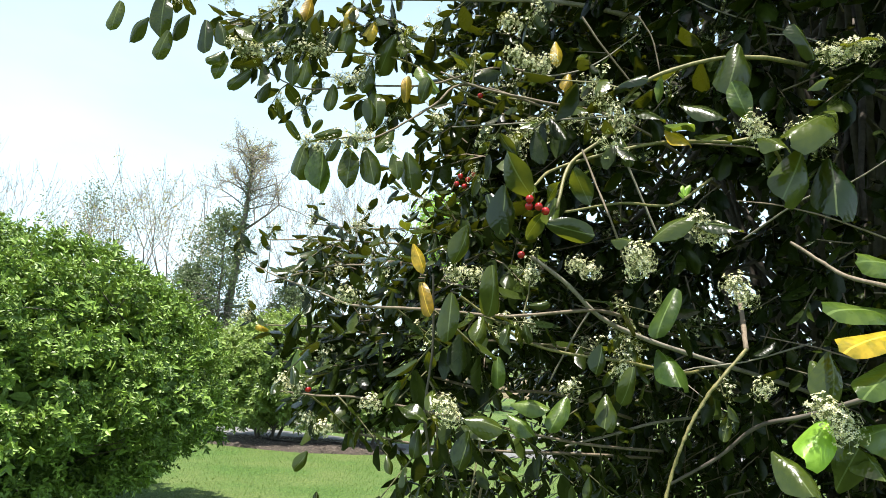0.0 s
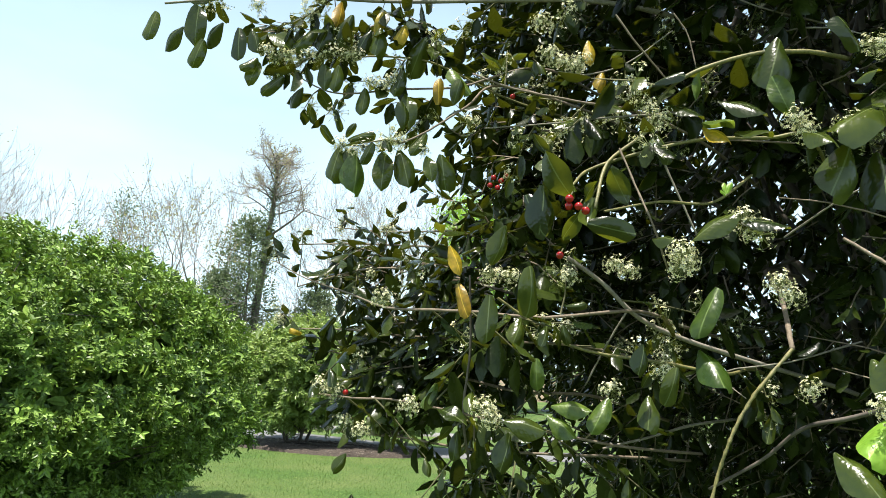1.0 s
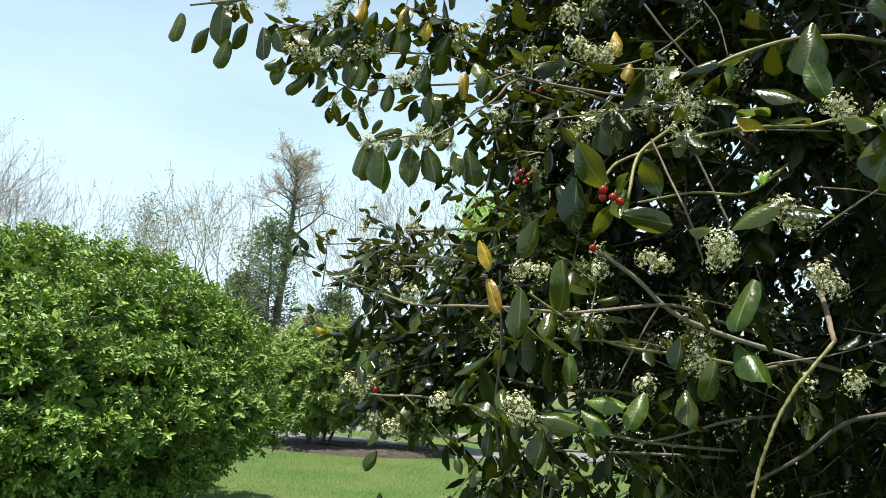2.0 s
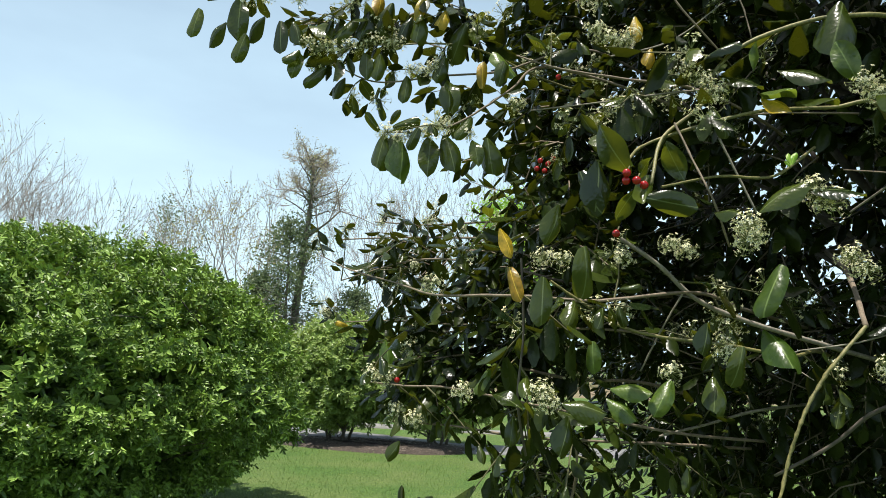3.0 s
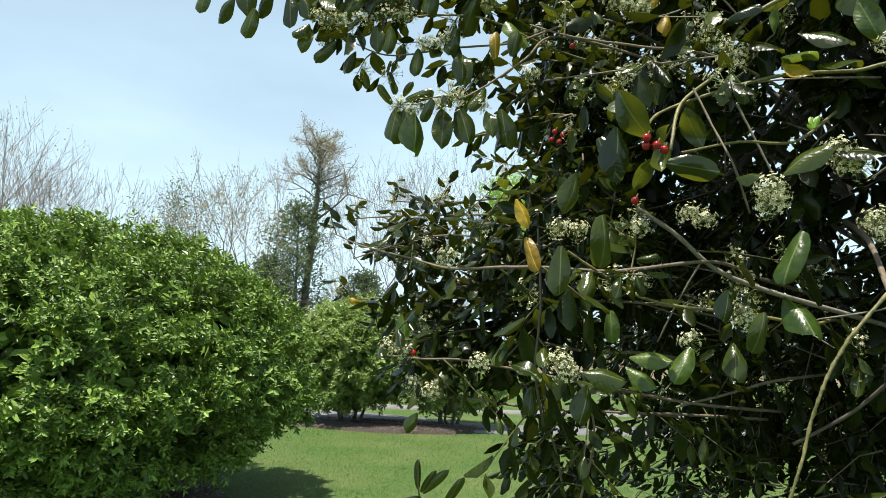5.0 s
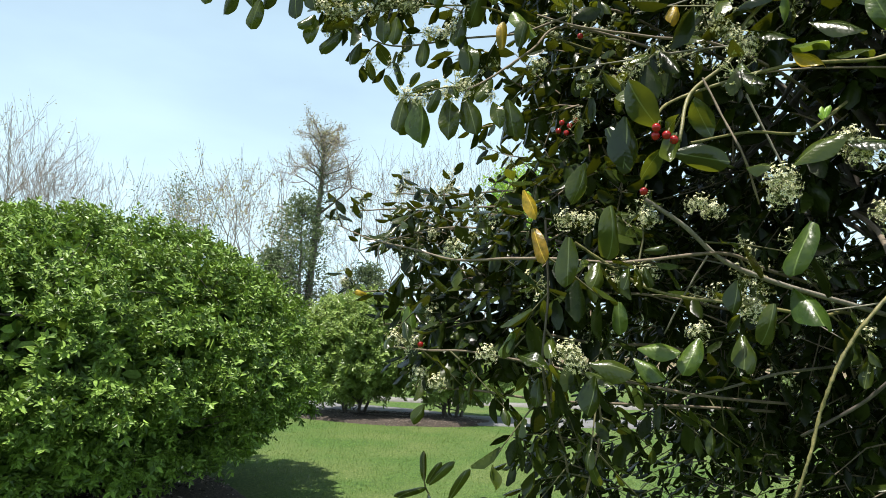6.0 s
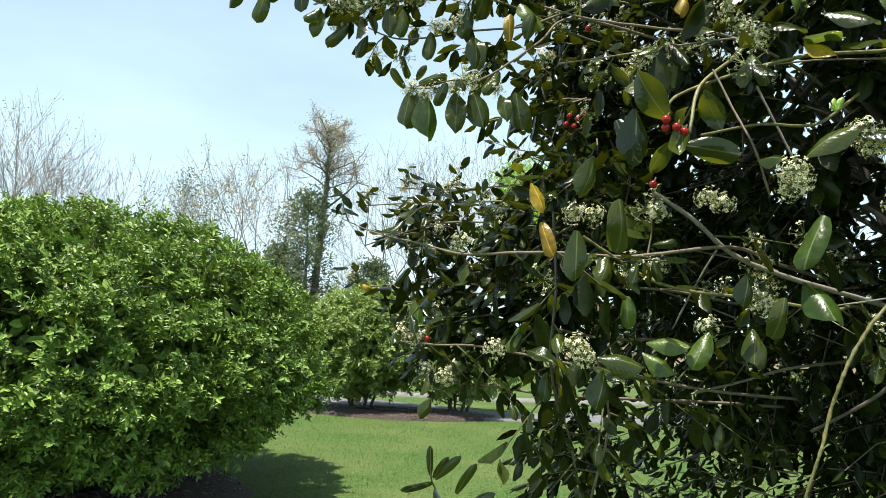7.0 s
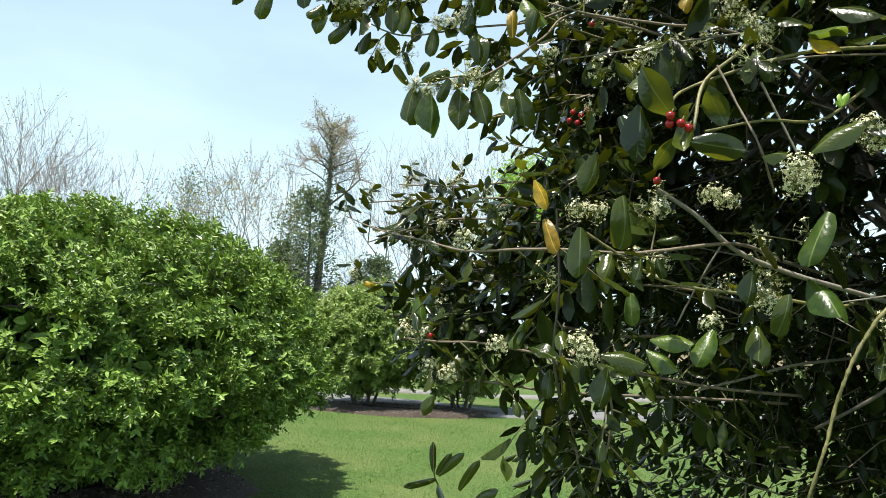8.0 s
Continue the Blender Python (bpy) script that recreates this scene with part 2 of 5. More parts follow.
def unit(a):
    return a / np.maximum(np.linalg.norm(a, axis=-1, keepdims=True), 1e-9)


def frames(way, up):
    """Turns whose y axis runs along way and whose z axis is as near to up as can be."""
    y = unit(np.asarray(way, float))
    x = unit(np.cross(y, np.asarray(up, float)))
    return np.stack([x, y, np.cross(x, y)], axis=-1)


def tube(points, r0, r1, sides=6, knots=0.0):
    """A tapering tube along points, as quads; knots: swellings at its nodes."""
    p = np.asarray(points, float)
    d = unit(np.gradient(p, axis=0))
    ref = np.array([0.3, 0.2, 0.93]) if abs(d[0][2]) < 0.85 else np.array([0.9, 0.3, 0.1])
    a = unit(np.cross(d, ref))
    b = np.cross(d, a)
    n = len(p)
    r = np.linspace(r0, r1, n)
    if knots:
        r = r * (1 + knots * (np.arange(n) % 3 == 1))
    th = np.arange(sides) * 2 * math.pi / sides
    ring = np.cos(th)[None, :, None] * a[:, None] + np.sin(th)[None, :, None] * b[:, None]
    v = (p[:, None] + ring * r[:, None, None]).reshape(-1, 3)
    f = [(i * sides + j, i * sides + (j + 1) % sides, (i + 1) * sides + (j + 1) % sides, (i + 1) * sides + j) for i in range(n - 1) for j in range(sides)]
    if sides == 4 or sides == 6:
        e = (n - 1) * sides
        f += [(e, e + 1, e + 2, e + 3)] + ([(e, e + 3, e + 4, e + 5)] if sides == 6 else [])
    return v, np.array(f)


def smooth_line(points, n, jitter=0.0):
    """A Catmull-Rom line through points, with n steps a stretch."""
    p = [np.array(q, float) for q in points]
    p = [2 * p[0] - p[1]] + p + [2 * p[-1] - p[-2]]
    out = []
    for i in range(1, len(p) - 2):
        for k in range(n):
            t = k / n
            out.append(0.5 * (2 * p[i] + (p[i + 1] - p[i - 1]) * t + (2 * p[i - 1] - 5 * p[i] + 4 * p[i + 1] - p[i + 2]) * t * t
                              + (3 * p[i] - p[i - 1] - 3 * p[i + 1] + p[i + 2]) * t ** 3))
    out.append(p[-2])
    out = np.array(out)
    if jitter:
        out[1:-1] += rng.normal(0, jitter, out[1:-1].shape)
    return out


# ---------------------------------------------------------------- ground, road, beds
def sheet(name, xs, ys, height, material, label, category):
    gx, gy = np.meshgrid(xs, ys)
    v = np.stack([gx, gy, height(gx, gy)], -1).reshape(-1, 3)
    w = len(xs)
    f = [(j * w + i, j * w + i + 1, (j + 1) * w + i + 1, (j + 1) * w + i) for j in range(len(ys) - 1) for i in range(w - 1)]
    return tagged(new(name, make_mesh(name, v, f, material)), label, category, kind="structure")


def rise(x, y):
    return GROUND + 0.012 * np.sin(x * 1.3 + 0.4) * np.cos(y * 1.1)


near = np.linspace(-14, 14, 57)
far_steps = np.array([30, 60, 120, 300, 900, 2500])
sheet("ground", np.concatenate([-far_steps[::-1], near, far_steps]), np.concatenate([-far_steps[::-1] , np.linspace(-14, 24, 77), far_steps[1:]]),
      rise, LAWN, "mown green lawn reaching far out under the shrubs", "lawn")


def strip(name, centre, half, lift, material, label, category, ragged=0.0, steps=60):
    """A flat strip or bed that lies on the lawn, with a rounded edge."""
    c = smooth_line(centre, max(steps // (len(centre) - 1), 2))
    d = unit(np.gradient(c, axis=0))
    side = np.stack([-d[:, 1], d[:, 0], 0 * d[:, 0]], -1)
    v, n = [], len(c)
    for k, s_ in enumerate((-1, -0.97, -0.5, 0, 0.5, 0.97, 1)):
        h = half * (1 + ragged * rng.normal(0, 1, n))
        q = c + side * (s_ * h)[:, None]
        q[:, 2] = GROUND + (lift if 0 < k < 6 else -0.03)
        v.append(q)
    v = np.stack(v, 1).reshape(-1, 3)
    f = [(i * 7 + j, (i + 1) * 7 + j, (i + 1) * 7 + j + 1, i * 7 + j + 1) for i in range(n - 1) for j in range(6)]
    return tagged(new(name, make_mesh(name, v, f, material)), label, category, kind="structure")


strip("road", [(-60, 20, 0), (-20, 15.6, 0), (-4.5, 13.2, 0), (-1.0, 12.1, 0), (4.4, 13.2, 0), (14, 15.5, 0), (60, 30, 0)], 0.55, 0.03, ASPHALT,
      "grey worn asphalt drive beyond the lawn", "drive")
strip("woodland_floor", [(-300, 60, 0), (-60, 62, 0), (-5, 62, 0), (60, 70, 0), (300, 90, 0)], 30, 0.06, LITTER,
      "brown leaf litter under the far trees", "woodland floor")


def bed(centre, rx, ry, label):
    n = 48
    th = np.linspace(0, 2 * math.pi, n, endpoint=False)
    wob = 1 + 0.05 * np.sin(3 * th + 1) + 0.03 * np.sin(7 * th) + 0.015 * rng.normal(0, 1, n)
    v = [(centre[0], centre[1], GROUND + 0.09)]
    rings = ((0.35, 0.085), (0.7, 0.07), (0.93, 0.045), (1.0, 0.0))
    for s_, h in rings:
        v += [(centre[0] + rx * s_ * w * math.cos(a), centre[1] + ry * s_ * w * math.sin(a), GROUND + h - (0.03 if s_ == 1 else 0)) for a, w in zip(th, wob)]
    f = []
    for k in range(len(rings) - 1):
        f += [(1 + k * n + j, 1 + k * n + (j + 1) % n, 1 + (k + 1) * n + (j + 1) % n, 1 + (k + 1) * n + j) for j in range(n)]
    f += [(0, 1 + 2 * j, 1 + (2 * j + 1) % n, 1 + (2 * j + 2) % n) for j in range(n // 2)]
    ob = tagged(new("mulch_bed", make_mesh("mulch_bed", v, f, MULCH)), label, "mulch bed", kind="structure")
    m = int(1500 * rx * ry)
    rad, a = np.sqrt(rng.random(m)) * 0.97, rng.random(m) * 6.283
    spots = np.stack([centre[0] + rx * rad * np.cos(a), centre[1] + ry * rad * np.sin(a), GROUND + 0.085 - 0.05 * rad ** 2 + 0.015 * rng.random(m)], -1)
    box = (np.array([(-.5, 0, 0), (.5, 0, 0), (.42, 1, 0), (-.4, .95, 0), (-.45, .05, .18), (.45, .05, .2), (.4, .9, .22), (-.36, .9, .16)]),
           np.array([(4, 5, 6, 7), (0, 1, 5, 4), (1, 2, 6, 5), (2, 3, 7, 6), (3, 0, 4, 7)]))
    turns = frames(np.stack([rng.normal(0, 1, m), rng.normal(0, 1, m), rng.normal(0, 0.25, m)], -1), np.tile((0, 0, 1.0), (m, 1)))
    sizes = np.stack([0.005 + 0.012 * rng.random(m), 0.012 + 0.03 * rng.random(m), 0.012 + 0.02 * rng.random(m)], -1)
    part("mulch", make_mesh("mulch", *scatter(box, spots, turns, sizes), CHIP, False), ob, "dark and greyed shredded bark chips", "stuff")
    return ob


BUSH_AT = (-4.42, 5.5)
bed(BUSH_AT, 1.7, 1.35, "dark bark mulch bed under the round bush")
bed((-2.8, 11.75), 1.9, 0.8, "weathered bark mulch bed under the far shrubs")

# grass: blades thick enough to be told apart nearby, thinning with distance
GN = 60000
gx = rng.uniform(-7, 7.5, GN * 2)
gy = 3.2 + 9.3 * rng.random(GN * 2) ** 1.25
keep = (((gx - BUSH_AT[0]) / 1.85) ** 2 + ((gy - BUSH_AT[1]) / 1.7) ** 2 > 1) & (((gx + 2.8) / 1.9) ** 2 + ((gy - 11.75) / 0.8) ** 2 > 1) & (np.abs(gx) < 0.85 * gy)
gx, gy = gx[keep][:GN], gy[keep][:GN]
GN = len(gx)
grass_turn = frames(np.stack([rng.normal(0, .45, GN), rng.normal(0, .45, GN), np.ones(GN)], -1), np.stack([rng.normal(0, 1, GN), rng.normal(0, 1, GN), np.zeros(GN)], -1))
grass = make_mesh("grass", *scatter(blade(3, 2, 1.0, 0, 0.5), np.stack([gx, gy, rise(gx, gy) - 0.004], -1), grass_turn,
                  np.stack([0.004 + 0.006 * gy / 10 * rng.random(GN), *[(0.012 + 0.02 * rng.random(GN)) * np.where(rng.random(GN) < 0.2, 2.0, 1.0)] * 2], -1)), GRASS)
tagged(new("grass", grass), "short mown lawn grass with paler dry blades", "grass", kind="stuff")
strip("pavement", [(-60, 22, 0), (-20, 17.4, 0), (-4.5, 15.2, 0), (-1, 14.9, 0), (4, 15.9, 0), (14, 18.4, 0), (60, 33, 0)], 0.25, 0.05, CONCRETE,
      "pale sunlit concrete edge beyond the drive", "pavement")


# ---------------------------------------------------------------- shrubs
def lump(p, scale, seed):
    return np.array([noise.noise(Vector(q) * scale + Vector((seed, seed * 0.7, 3.1))) for q in p])


def shrub(name, at, rx, ry, low, mid, top, clusters, leaf_size, material, label, seed, stems=6, gap=0.32, per=7, rough=1.0):
    """A clipped round shrub: stems from the ground, branches, and a thick shell of leafy shoots with hollows in it."""
    ob = thing(name, (at[0], at[1], GROUND), label, "shrub")
    r = np.random.default_rng(seed)
    sprig, reach = 5, 2.3 * leaf_size
    d = unit(r.normal(0, 1, (clusters, 3)))
    # thinner on the shaded north side
    north = unit(np.array([at[0], at[1], 0.0]))
    d = d[r.random(len(d)) < np.where(d @ north > 0.3, 0.35, 1.0)][:clusters // sprig]
    hollow = lump(d, 3.6, seed) + 0.6 * lump(d, 9.0, seed + 5)
    deep = np.clip((hollow + gap * (0.15 + 1.1 * np.clip(d[:, 2] + 0.45, 0, 1.3))) * 6.0, -1, 0)
    bulge = 1 + rough * (0.03 * lump(d, 2.2, seed + 9) + 0.03 * lump(d, 7, seed + 2) + 0.075 * lump(d, 17, seed + 4))
    shell = (1 + 0.34 * deep) * bulge * (1 - reach / rx) * (1 - 0.07 * r.random(len(d)) ** 1.5) + 0.012 * r.normal(0, 1, len(d))
    shell = np.where(r.random(len(d)) < 0.22, shell * r.uniform(0.7, 0.92, len(d)), shell)
    # the lower half is fuller than a ball, and hangs unevenly
    full = np.where(d[:, 2] < 0, (1 - np.abs(d[:, 2]) ** 2.6) ** 0.45 / np.maximum(np.hypot(d[:, 0], d[:, 1]), 0.25), 1.0)
    p = d * shell[:, None] * np.array([rx, ry, 1.0])
    p[:, :2] *= full[:, None]
    hang = mid - low - 0.55 * np.clip(lump(d * (1, 1, 0), 3.1, seed + 6) + 0.1, 0, 0.7)
    p[:, 2] = mid + p[:, 2] * np.where(d[:, 2] > 0, top - mid, hang)
    out = unit(d * np.array([1 / rx, 1 / ry, 0.75]) + np.array([0, 0, 0.3]) + r.normal(0, 0.33, d.shape))
    # each sprig carries its whorls along an outward shoot
    f_ = np.tile((np.arange(sprig) + 0.5) / sprig, len(p))[:, None]
    p, out = np.repeat(p, sprig, 0), np.repeat(out, sprig, 0)
    p = p + out * reach * f_ * r.uniform(0.6, 1.2, p.shape[:1])[:, None] + r.normal(0, 0.38 * leaf_size, p.shape)
    out = unit(out + r.normal(0, 0.25, out.shape))
    n = len(p)
    spots, ways, ups, sizes = [], [], [], []
    vigour = 0.75 + 0.5 * r.random(n)
    side = unit(np.cross(out, np.array([0.31, 0.2, 0.9])))
    other = np.cross(out, side)
    for k in range(per):
        a = k * 2.4 + r.random(n) * 0.8
        lean = 0.35 + 0.16 * k + 0.4 * r.random(n)
        radial = side * np.cos(a)[:, None] + other * np.sin(a)[:, None]
        spots.append(p - out * (0.012 * k * leaf_size / 0.07) + r.normal(0, 0.003, p.shape))
        ways.append(unit(out * 0.7 + radial * lean[:, None] + np.array([0, 0, -0.06])))
        ups.append(out * 0.9 - radial * 0.35 + (0, 0, 0.45) + r.normal(0, 0.2, p.shape))
        sizes.append(leaf_size * vigour * (0.6 + 0.45 * r.random(n)))
    leaves = scatter(small_leaf(0.42), np.concatenate(spots), frames(np.concatenate(ways), np.concatenate(ups)), np.concatenate(sizes))
    # oversized leaves added inside close the crown and keep light out of it
    k_ = r.integers(0, n, int(1.2 * clusters))
    q = (p[k_] - (0, 0, mid)) * r.uniform(0.72, 0.85, len(k_))[:, None] + (0, 0, mid) + r.normal(0, 0.7 * leaf_size, (len(k_), 3))
    q[:, 2] = np.maximum(q[:, 2], low + 0.15)
    core_leaves = scatter(small_leaf(0.5), q, frames(out[k_] * 0.3 + r.normal(0, 1, q.shape), out[k_] + r.normal(0, 0.4, q.shape)), 2.2 * leaf_size * (0.7 + 0.5 * r.random(len(k_))))
    part("foliage", make_mesh("foliage", *bundle(leaves, core_leaves), material, False), ob, "fresh green lance-shaped leaves", "stuff")
    # small pale blossoms scattered over the sunny side
    bl = r.choice(n, n // 45, replace=False)
    star = bundle(*[(np.array([(0, 0, 0), (0.35, 0.2, 0.1), (0, 1, 0.0), (-0.35, 0.2, 0.1)]) @ np.array(Matrix.Rotation(a_ * 1.257, 3, "Z")), np.array([(0, 1, 2, 3)])) for a_ in range(5)])
    part("blossom", make_mesh("blossom", *scatter(star, p[bl] + out[bl] * 0.03, frames(np.cross(out[bl], (0.2, 0.3, 0.9)), out[bl] + (0, 0, 0.5)), leaf_size * (0.14 + 0.12 * r.random(len(bl)))), PETAL), ob, "tiny whitish blossoms", "stuff")
    twigs = []
    for k in range(stems):
        a = k * 6.283 / stems + r.random()
        e = np.array([rx * 0.7 * math.cos(a), ry * 0.7 * math.sin(a), mid + (top - mid) * (0.2 + 0.4 * r.random())])
        b = np.array([0.16 * math.cos(a), 0.16 * math.sin(a), -0.02])
        line = smooth_line([b, b * 1.8 + (0, 0, mid * 0.35), (b + e) * 0.5 + (0, 0, 0.1), e], 4, 0.012)
        part("stem", make_mesh("stem", *tube(line, 0.028 + 0.012 * r.random(), 0.010, 6), TRUNK_BARK), ob)
        for _ in range(24):
            q = line[r.integers(3, len(line))]
            g = p[r.integers(0, n)]
            twigs.append(tube(smooth_line([q, (q + g) * 0.5 + r.normal(0, 0.08, 3), g], 3), 0.011, 0.003, 4))
    part("branchwork", make_mesh("branchwork", *bundle(*twigs), TRUNK_BARK), ob, "thin bare brown inner branches", "stuff")
    return ob


shrub("round_shrub", BUSH_AT, 2.40, 2.38, 0.10, 1.17, 2.66, 29000, 0.061, BUSH_LEAF, "large round clipped evergreen bush with fresh green leaves in mulch", 11, 8, 0.20, 6)
shrub("shrub", (-3.45, 11.95), 1.4, 1.1, 0.15, 1.1, 2.45, 5200, 0.085, SHRUB_LEAF, "rounded green shrub in the far mulch bed", 23, 5, 0.6, 5, 2.0)
shrub("shrub", (-1.55, 12.1), 1.15, 0.9, 0.2, 0.9, 1.95, 3200, 0.085, SHRUB_LEAF, "lower loose green shrub at the end of the far bed", 31, 5, 0.6, 5, 2.5)


# ---------------------------------------------------------------- far trees
def grow_tree(height, spread, counts, r, trunk_r, lean=(0, 0), first=0.3, rising=0.35, forks=1, reach=1.0):
    """Branch tubes by level: a list for each level of (points, r0, r1)."""
    levels = [[] for _ in range(len(counts) + 1)]
    tips = []

    def grow(p, d, length, rad, level):
        pts, step = [np.array(p)], length / 5
        d = np.array(d, float)
        for _ in range(5):
            d = unit(d + r.normal(0, (0.10 if level else 0.05) + 0.03 * level, 3) + np.array([0, 0, 0.08 * rising * level]))
            pts.append(pts[-1] + d * step)
        levels[level].append((np.array(pts), rad, rad * (0.28 if level else 0.32)))
        if level == len(counts):
            tips.append((pts[-1], d))
            tips.append((pts[3], d))
            return
        for k in range(counts[level]):
            f = (first if level == 0 else 0.22) + (1 - (first if level == 0 else 0.22)) * (k + r.random() * 0.8) / counts[level]
            f = min(f, 0.98)
            i = int(f * 5)
            q = pts[i] + (pts[i + 1] - pts[i]) * (f * 5 - i)
            a = k * 2.4 + r.random() * 1.2
            side = unit(np.cross(d, np.array([0.41, 0.3, 0.2])))
            out = unit(side * math.cos(a) + np.cross(d, side) * math.sin(a))
            way = unit(d * (0.75 + 0.3 * r.random()) + out * (0.6 + 0.4 * r.random()) * spread + np.array([0, 0, rising]))
            grow(q, way, length * (reach if level == 0 else 1) * (0.40 + 0.22 * r.random()) * (1.1 - 0.45 * f * (level == 0)), rad * (0.42 - 0.1 * f * (level == 0)), level + 1)

    for k in range(forks):
        a = k * 2.1 + 0.4
        grow((0.25 * k * math.cos(a), 0.25 * k * math.sin(a), 0), unit(np.array([lean[0] + (forks > 1) * 0.22 * math.cos(a * 1.7), lean[1] + (forks > 1) * 0.2 * math.sin(a), 1.0])), height * (0.8 if forks == 1 else 0.72), trunk_r, 0)
    high = height / max(p_[:, 2].max() for lv in levels for p_, _, _ in lv)
    wide = 0.5 * (1 + high)
    k_ = np.array([wide, wide, high])
    return [[(p_ * k_, a_, b_) for p_, a_, b_ in lv] for lv in levels], [(p_ * k_, d_) for p_, d_ in tips]


def leaf_specks(tips, r, per, size, jitter):
    p = np.repeat(np.array([t_[0] for t_ in tips]), per, 0)
    p = p + r.normal(0, jitter, p.shape)
    n = len(p)
    return scatter(blade(3, 2, 0.5, 0, 0.3), p, frames(r.normal(0, 1, (n, 3)), r.normal(0, 1, (n, 3))), size * (0.5 + r.random(n)))


def bare_tree(at, height, spread, counts, seed, label, trunk_r=0.16, lean=(0, 0), first=0.3, rising=0.35, forks=1, buds=0, bud_size=0.1, bud_mat=None, twig_mat=None, reach=1.0):
    r = np.random.default_rng(seed)
    ob = thing("tree", (at[0], at[1], GROUND), label, "tree", "trees at the wood's edge")
    levels, tips = grow_tree(height, spread, counts, r, trunk_r, lean, first, rising, forks, reach)
    for pts, a, b in levels[0]:
        part("trunk", make_mesh("trunk", *tube(pts, a, b, 6), FAR_BARK), ob)
    for pts, a, b in levels[1]:
        part("limb", make_mesh("limb", *tube(pts, a, b, 6), FAR_BARK), ob)
    fine = [tube(pts if i < 1 else pts[[0, 2, 5]], max(a, 0.008), max(b, 0.004), 4 if i < 1 else 3) for i, lv in enumerate(levels[2:]) for pts, a, b in lv]
    part("twigwork", make_mesh("twigwork", *bundle(*fine), twig_mat or PALE_TWIG), ob, "fine bare twigs", "stuff")
    if buds:
        part("crown", make_mesh("crown", *leaf_specks(tips, r, buds, bud_size, 0.22), bud_mat or BUD_LEAF), ob, "thin veil of opening spring leaves", "stuff")
    return ob


def fork_tree(at, height, width, levels, seed, label, stems=3, open_=0.42, trunk_r=0.14, buds=0, bud_size=0.1, bud_from=0.55, bud_mat=None, bark_mat=None, twig_mat=None, bole=0.14):
    """A tree whose stems fork again and again into a rounded, fine-twigged crown."""
    r = np.random.default_rng(seed)
    ob = thing("tree", (at[0], at[1], GROUND), label, "tree", "trees at the wood's edge")
    pieces = []

    def grow(p, d, length, rad, level):
        pts = [np.array(p, float)]
        for _ in range(3):
            d = unit(d + r.normal(0, 0.10, 3) + np.array([0, 0, 0.04]))
            pts.append(pts[-1] + d * length / 3)
        pieces.append((np.array(pts), rad, rad * 0.62, level))
        if level == levels:
            return
        a0 = r.random() * 6.283
        count = 2 if r.random() < (0.72 if level < 2 else 0.5) else 3
        side = unit(np.cross(d, np.array([0.41, 0.3, 0.2])))
        other = np.cross(d, side)
        for k in range(count):
            a = a0 + k * 6.283 / count + r.normal(0, 0.3)
            spread_ = open_ * (0.55 + 0.8 * r.random()) * (0.6 if k == 0 else 1.1)
            w = unit(d + (side * math.cos(a) + other * math.sin(a)) * spread_)
            q = pts[-1] if k < 2 else pts[2]
            grow(q, w, length * (0.74 + 0.18 * r.random()), rad * (0.66 if k == 0 else 0.52), level + 1)

    for k in range(stems):
        a = k * 6.283 / max(stems, 1) + r.random()
        out = np.array([math.cos(a), math.sin(a), 0]) * (0 if stems == 1 else 0.25 + 0.25 * r.random())
        grow(out * 0.1 + (0, 0, -0.05), unit(out + (0, 0, 1)), bole * (1 + 0.25 * r.random()), trunk_r, 0)
    top_ = max(q[0][:, 2].max() for q in pieces)
    wide_ = np.percentile(np.abs(np.concatenate([q[0][:, 0] for q in pieces])), 96)
    high_ = height / top_
    flat_ = high_ * np.clip(width / 2 / wide_ / high_, 0.75, 1.3)
    k_ = np.array([flat_, flat_, high_])
    pieces = [(p_ * k_, a_, b_, l_) for p_, a_, b_, l_ in pieces]
    fine = []
    for p_, a_, b_, l_ in pieces:
        if l_ < 3:
            part("trunk" if l_ == 0 else "limb", make_mesh("limb", *tube(p_, a_, b_, 6), bark_mat or FAR_BARK), ob)
        else:
            fine.append(tube(p_[[0, 2, 3]], max(a_, 0.010), max(b_, 0.007), 3))
    ends = np.array([p_[i_] for p_, a_, b_, l_ in pieces if l_ >= levels - 1 for i_ in (1, 3)])
    along = np.array([unit(p_[3] - p_[0]) for p_, a_, b_, l_ in pieces if l_ >= levels - 1 for i_ in (1, 3)])
    m = len(ends)
    for _ in range(2 if levels < 6 else 1):
        w = unit(along * 1.1 + r.normal(0, 0.3, (m, 3)) + (0, 0, 0.25))
        fine += [tube([p_, p_ + w_ * l_ * 0.5 + (0, 0, 0.02), p_ + w_ * l_ + (0, 0, 0.08)], 0.008, 0.005, 3) for p_, w_, l_ in zip(ends, w, 0.25 + 0.5 * r.random(m))]
    part("twigwork", make_mesh("twigwork", *bundle(*fine), twig_mat or PALE_TWIG), ob, "fine bare twigs", "stuff")
    if buds:
        high = ends[ends[:, 2] > bud_from * height]
        part("crown", make_mesh("crown", *leaf_specks([(q_, 0) for q_ in high], r, buds, bud_size, 0.2), bud_mat or BUD_LEAF), ob, "thin veil of opening spring leaves", "stuff")
    return ob


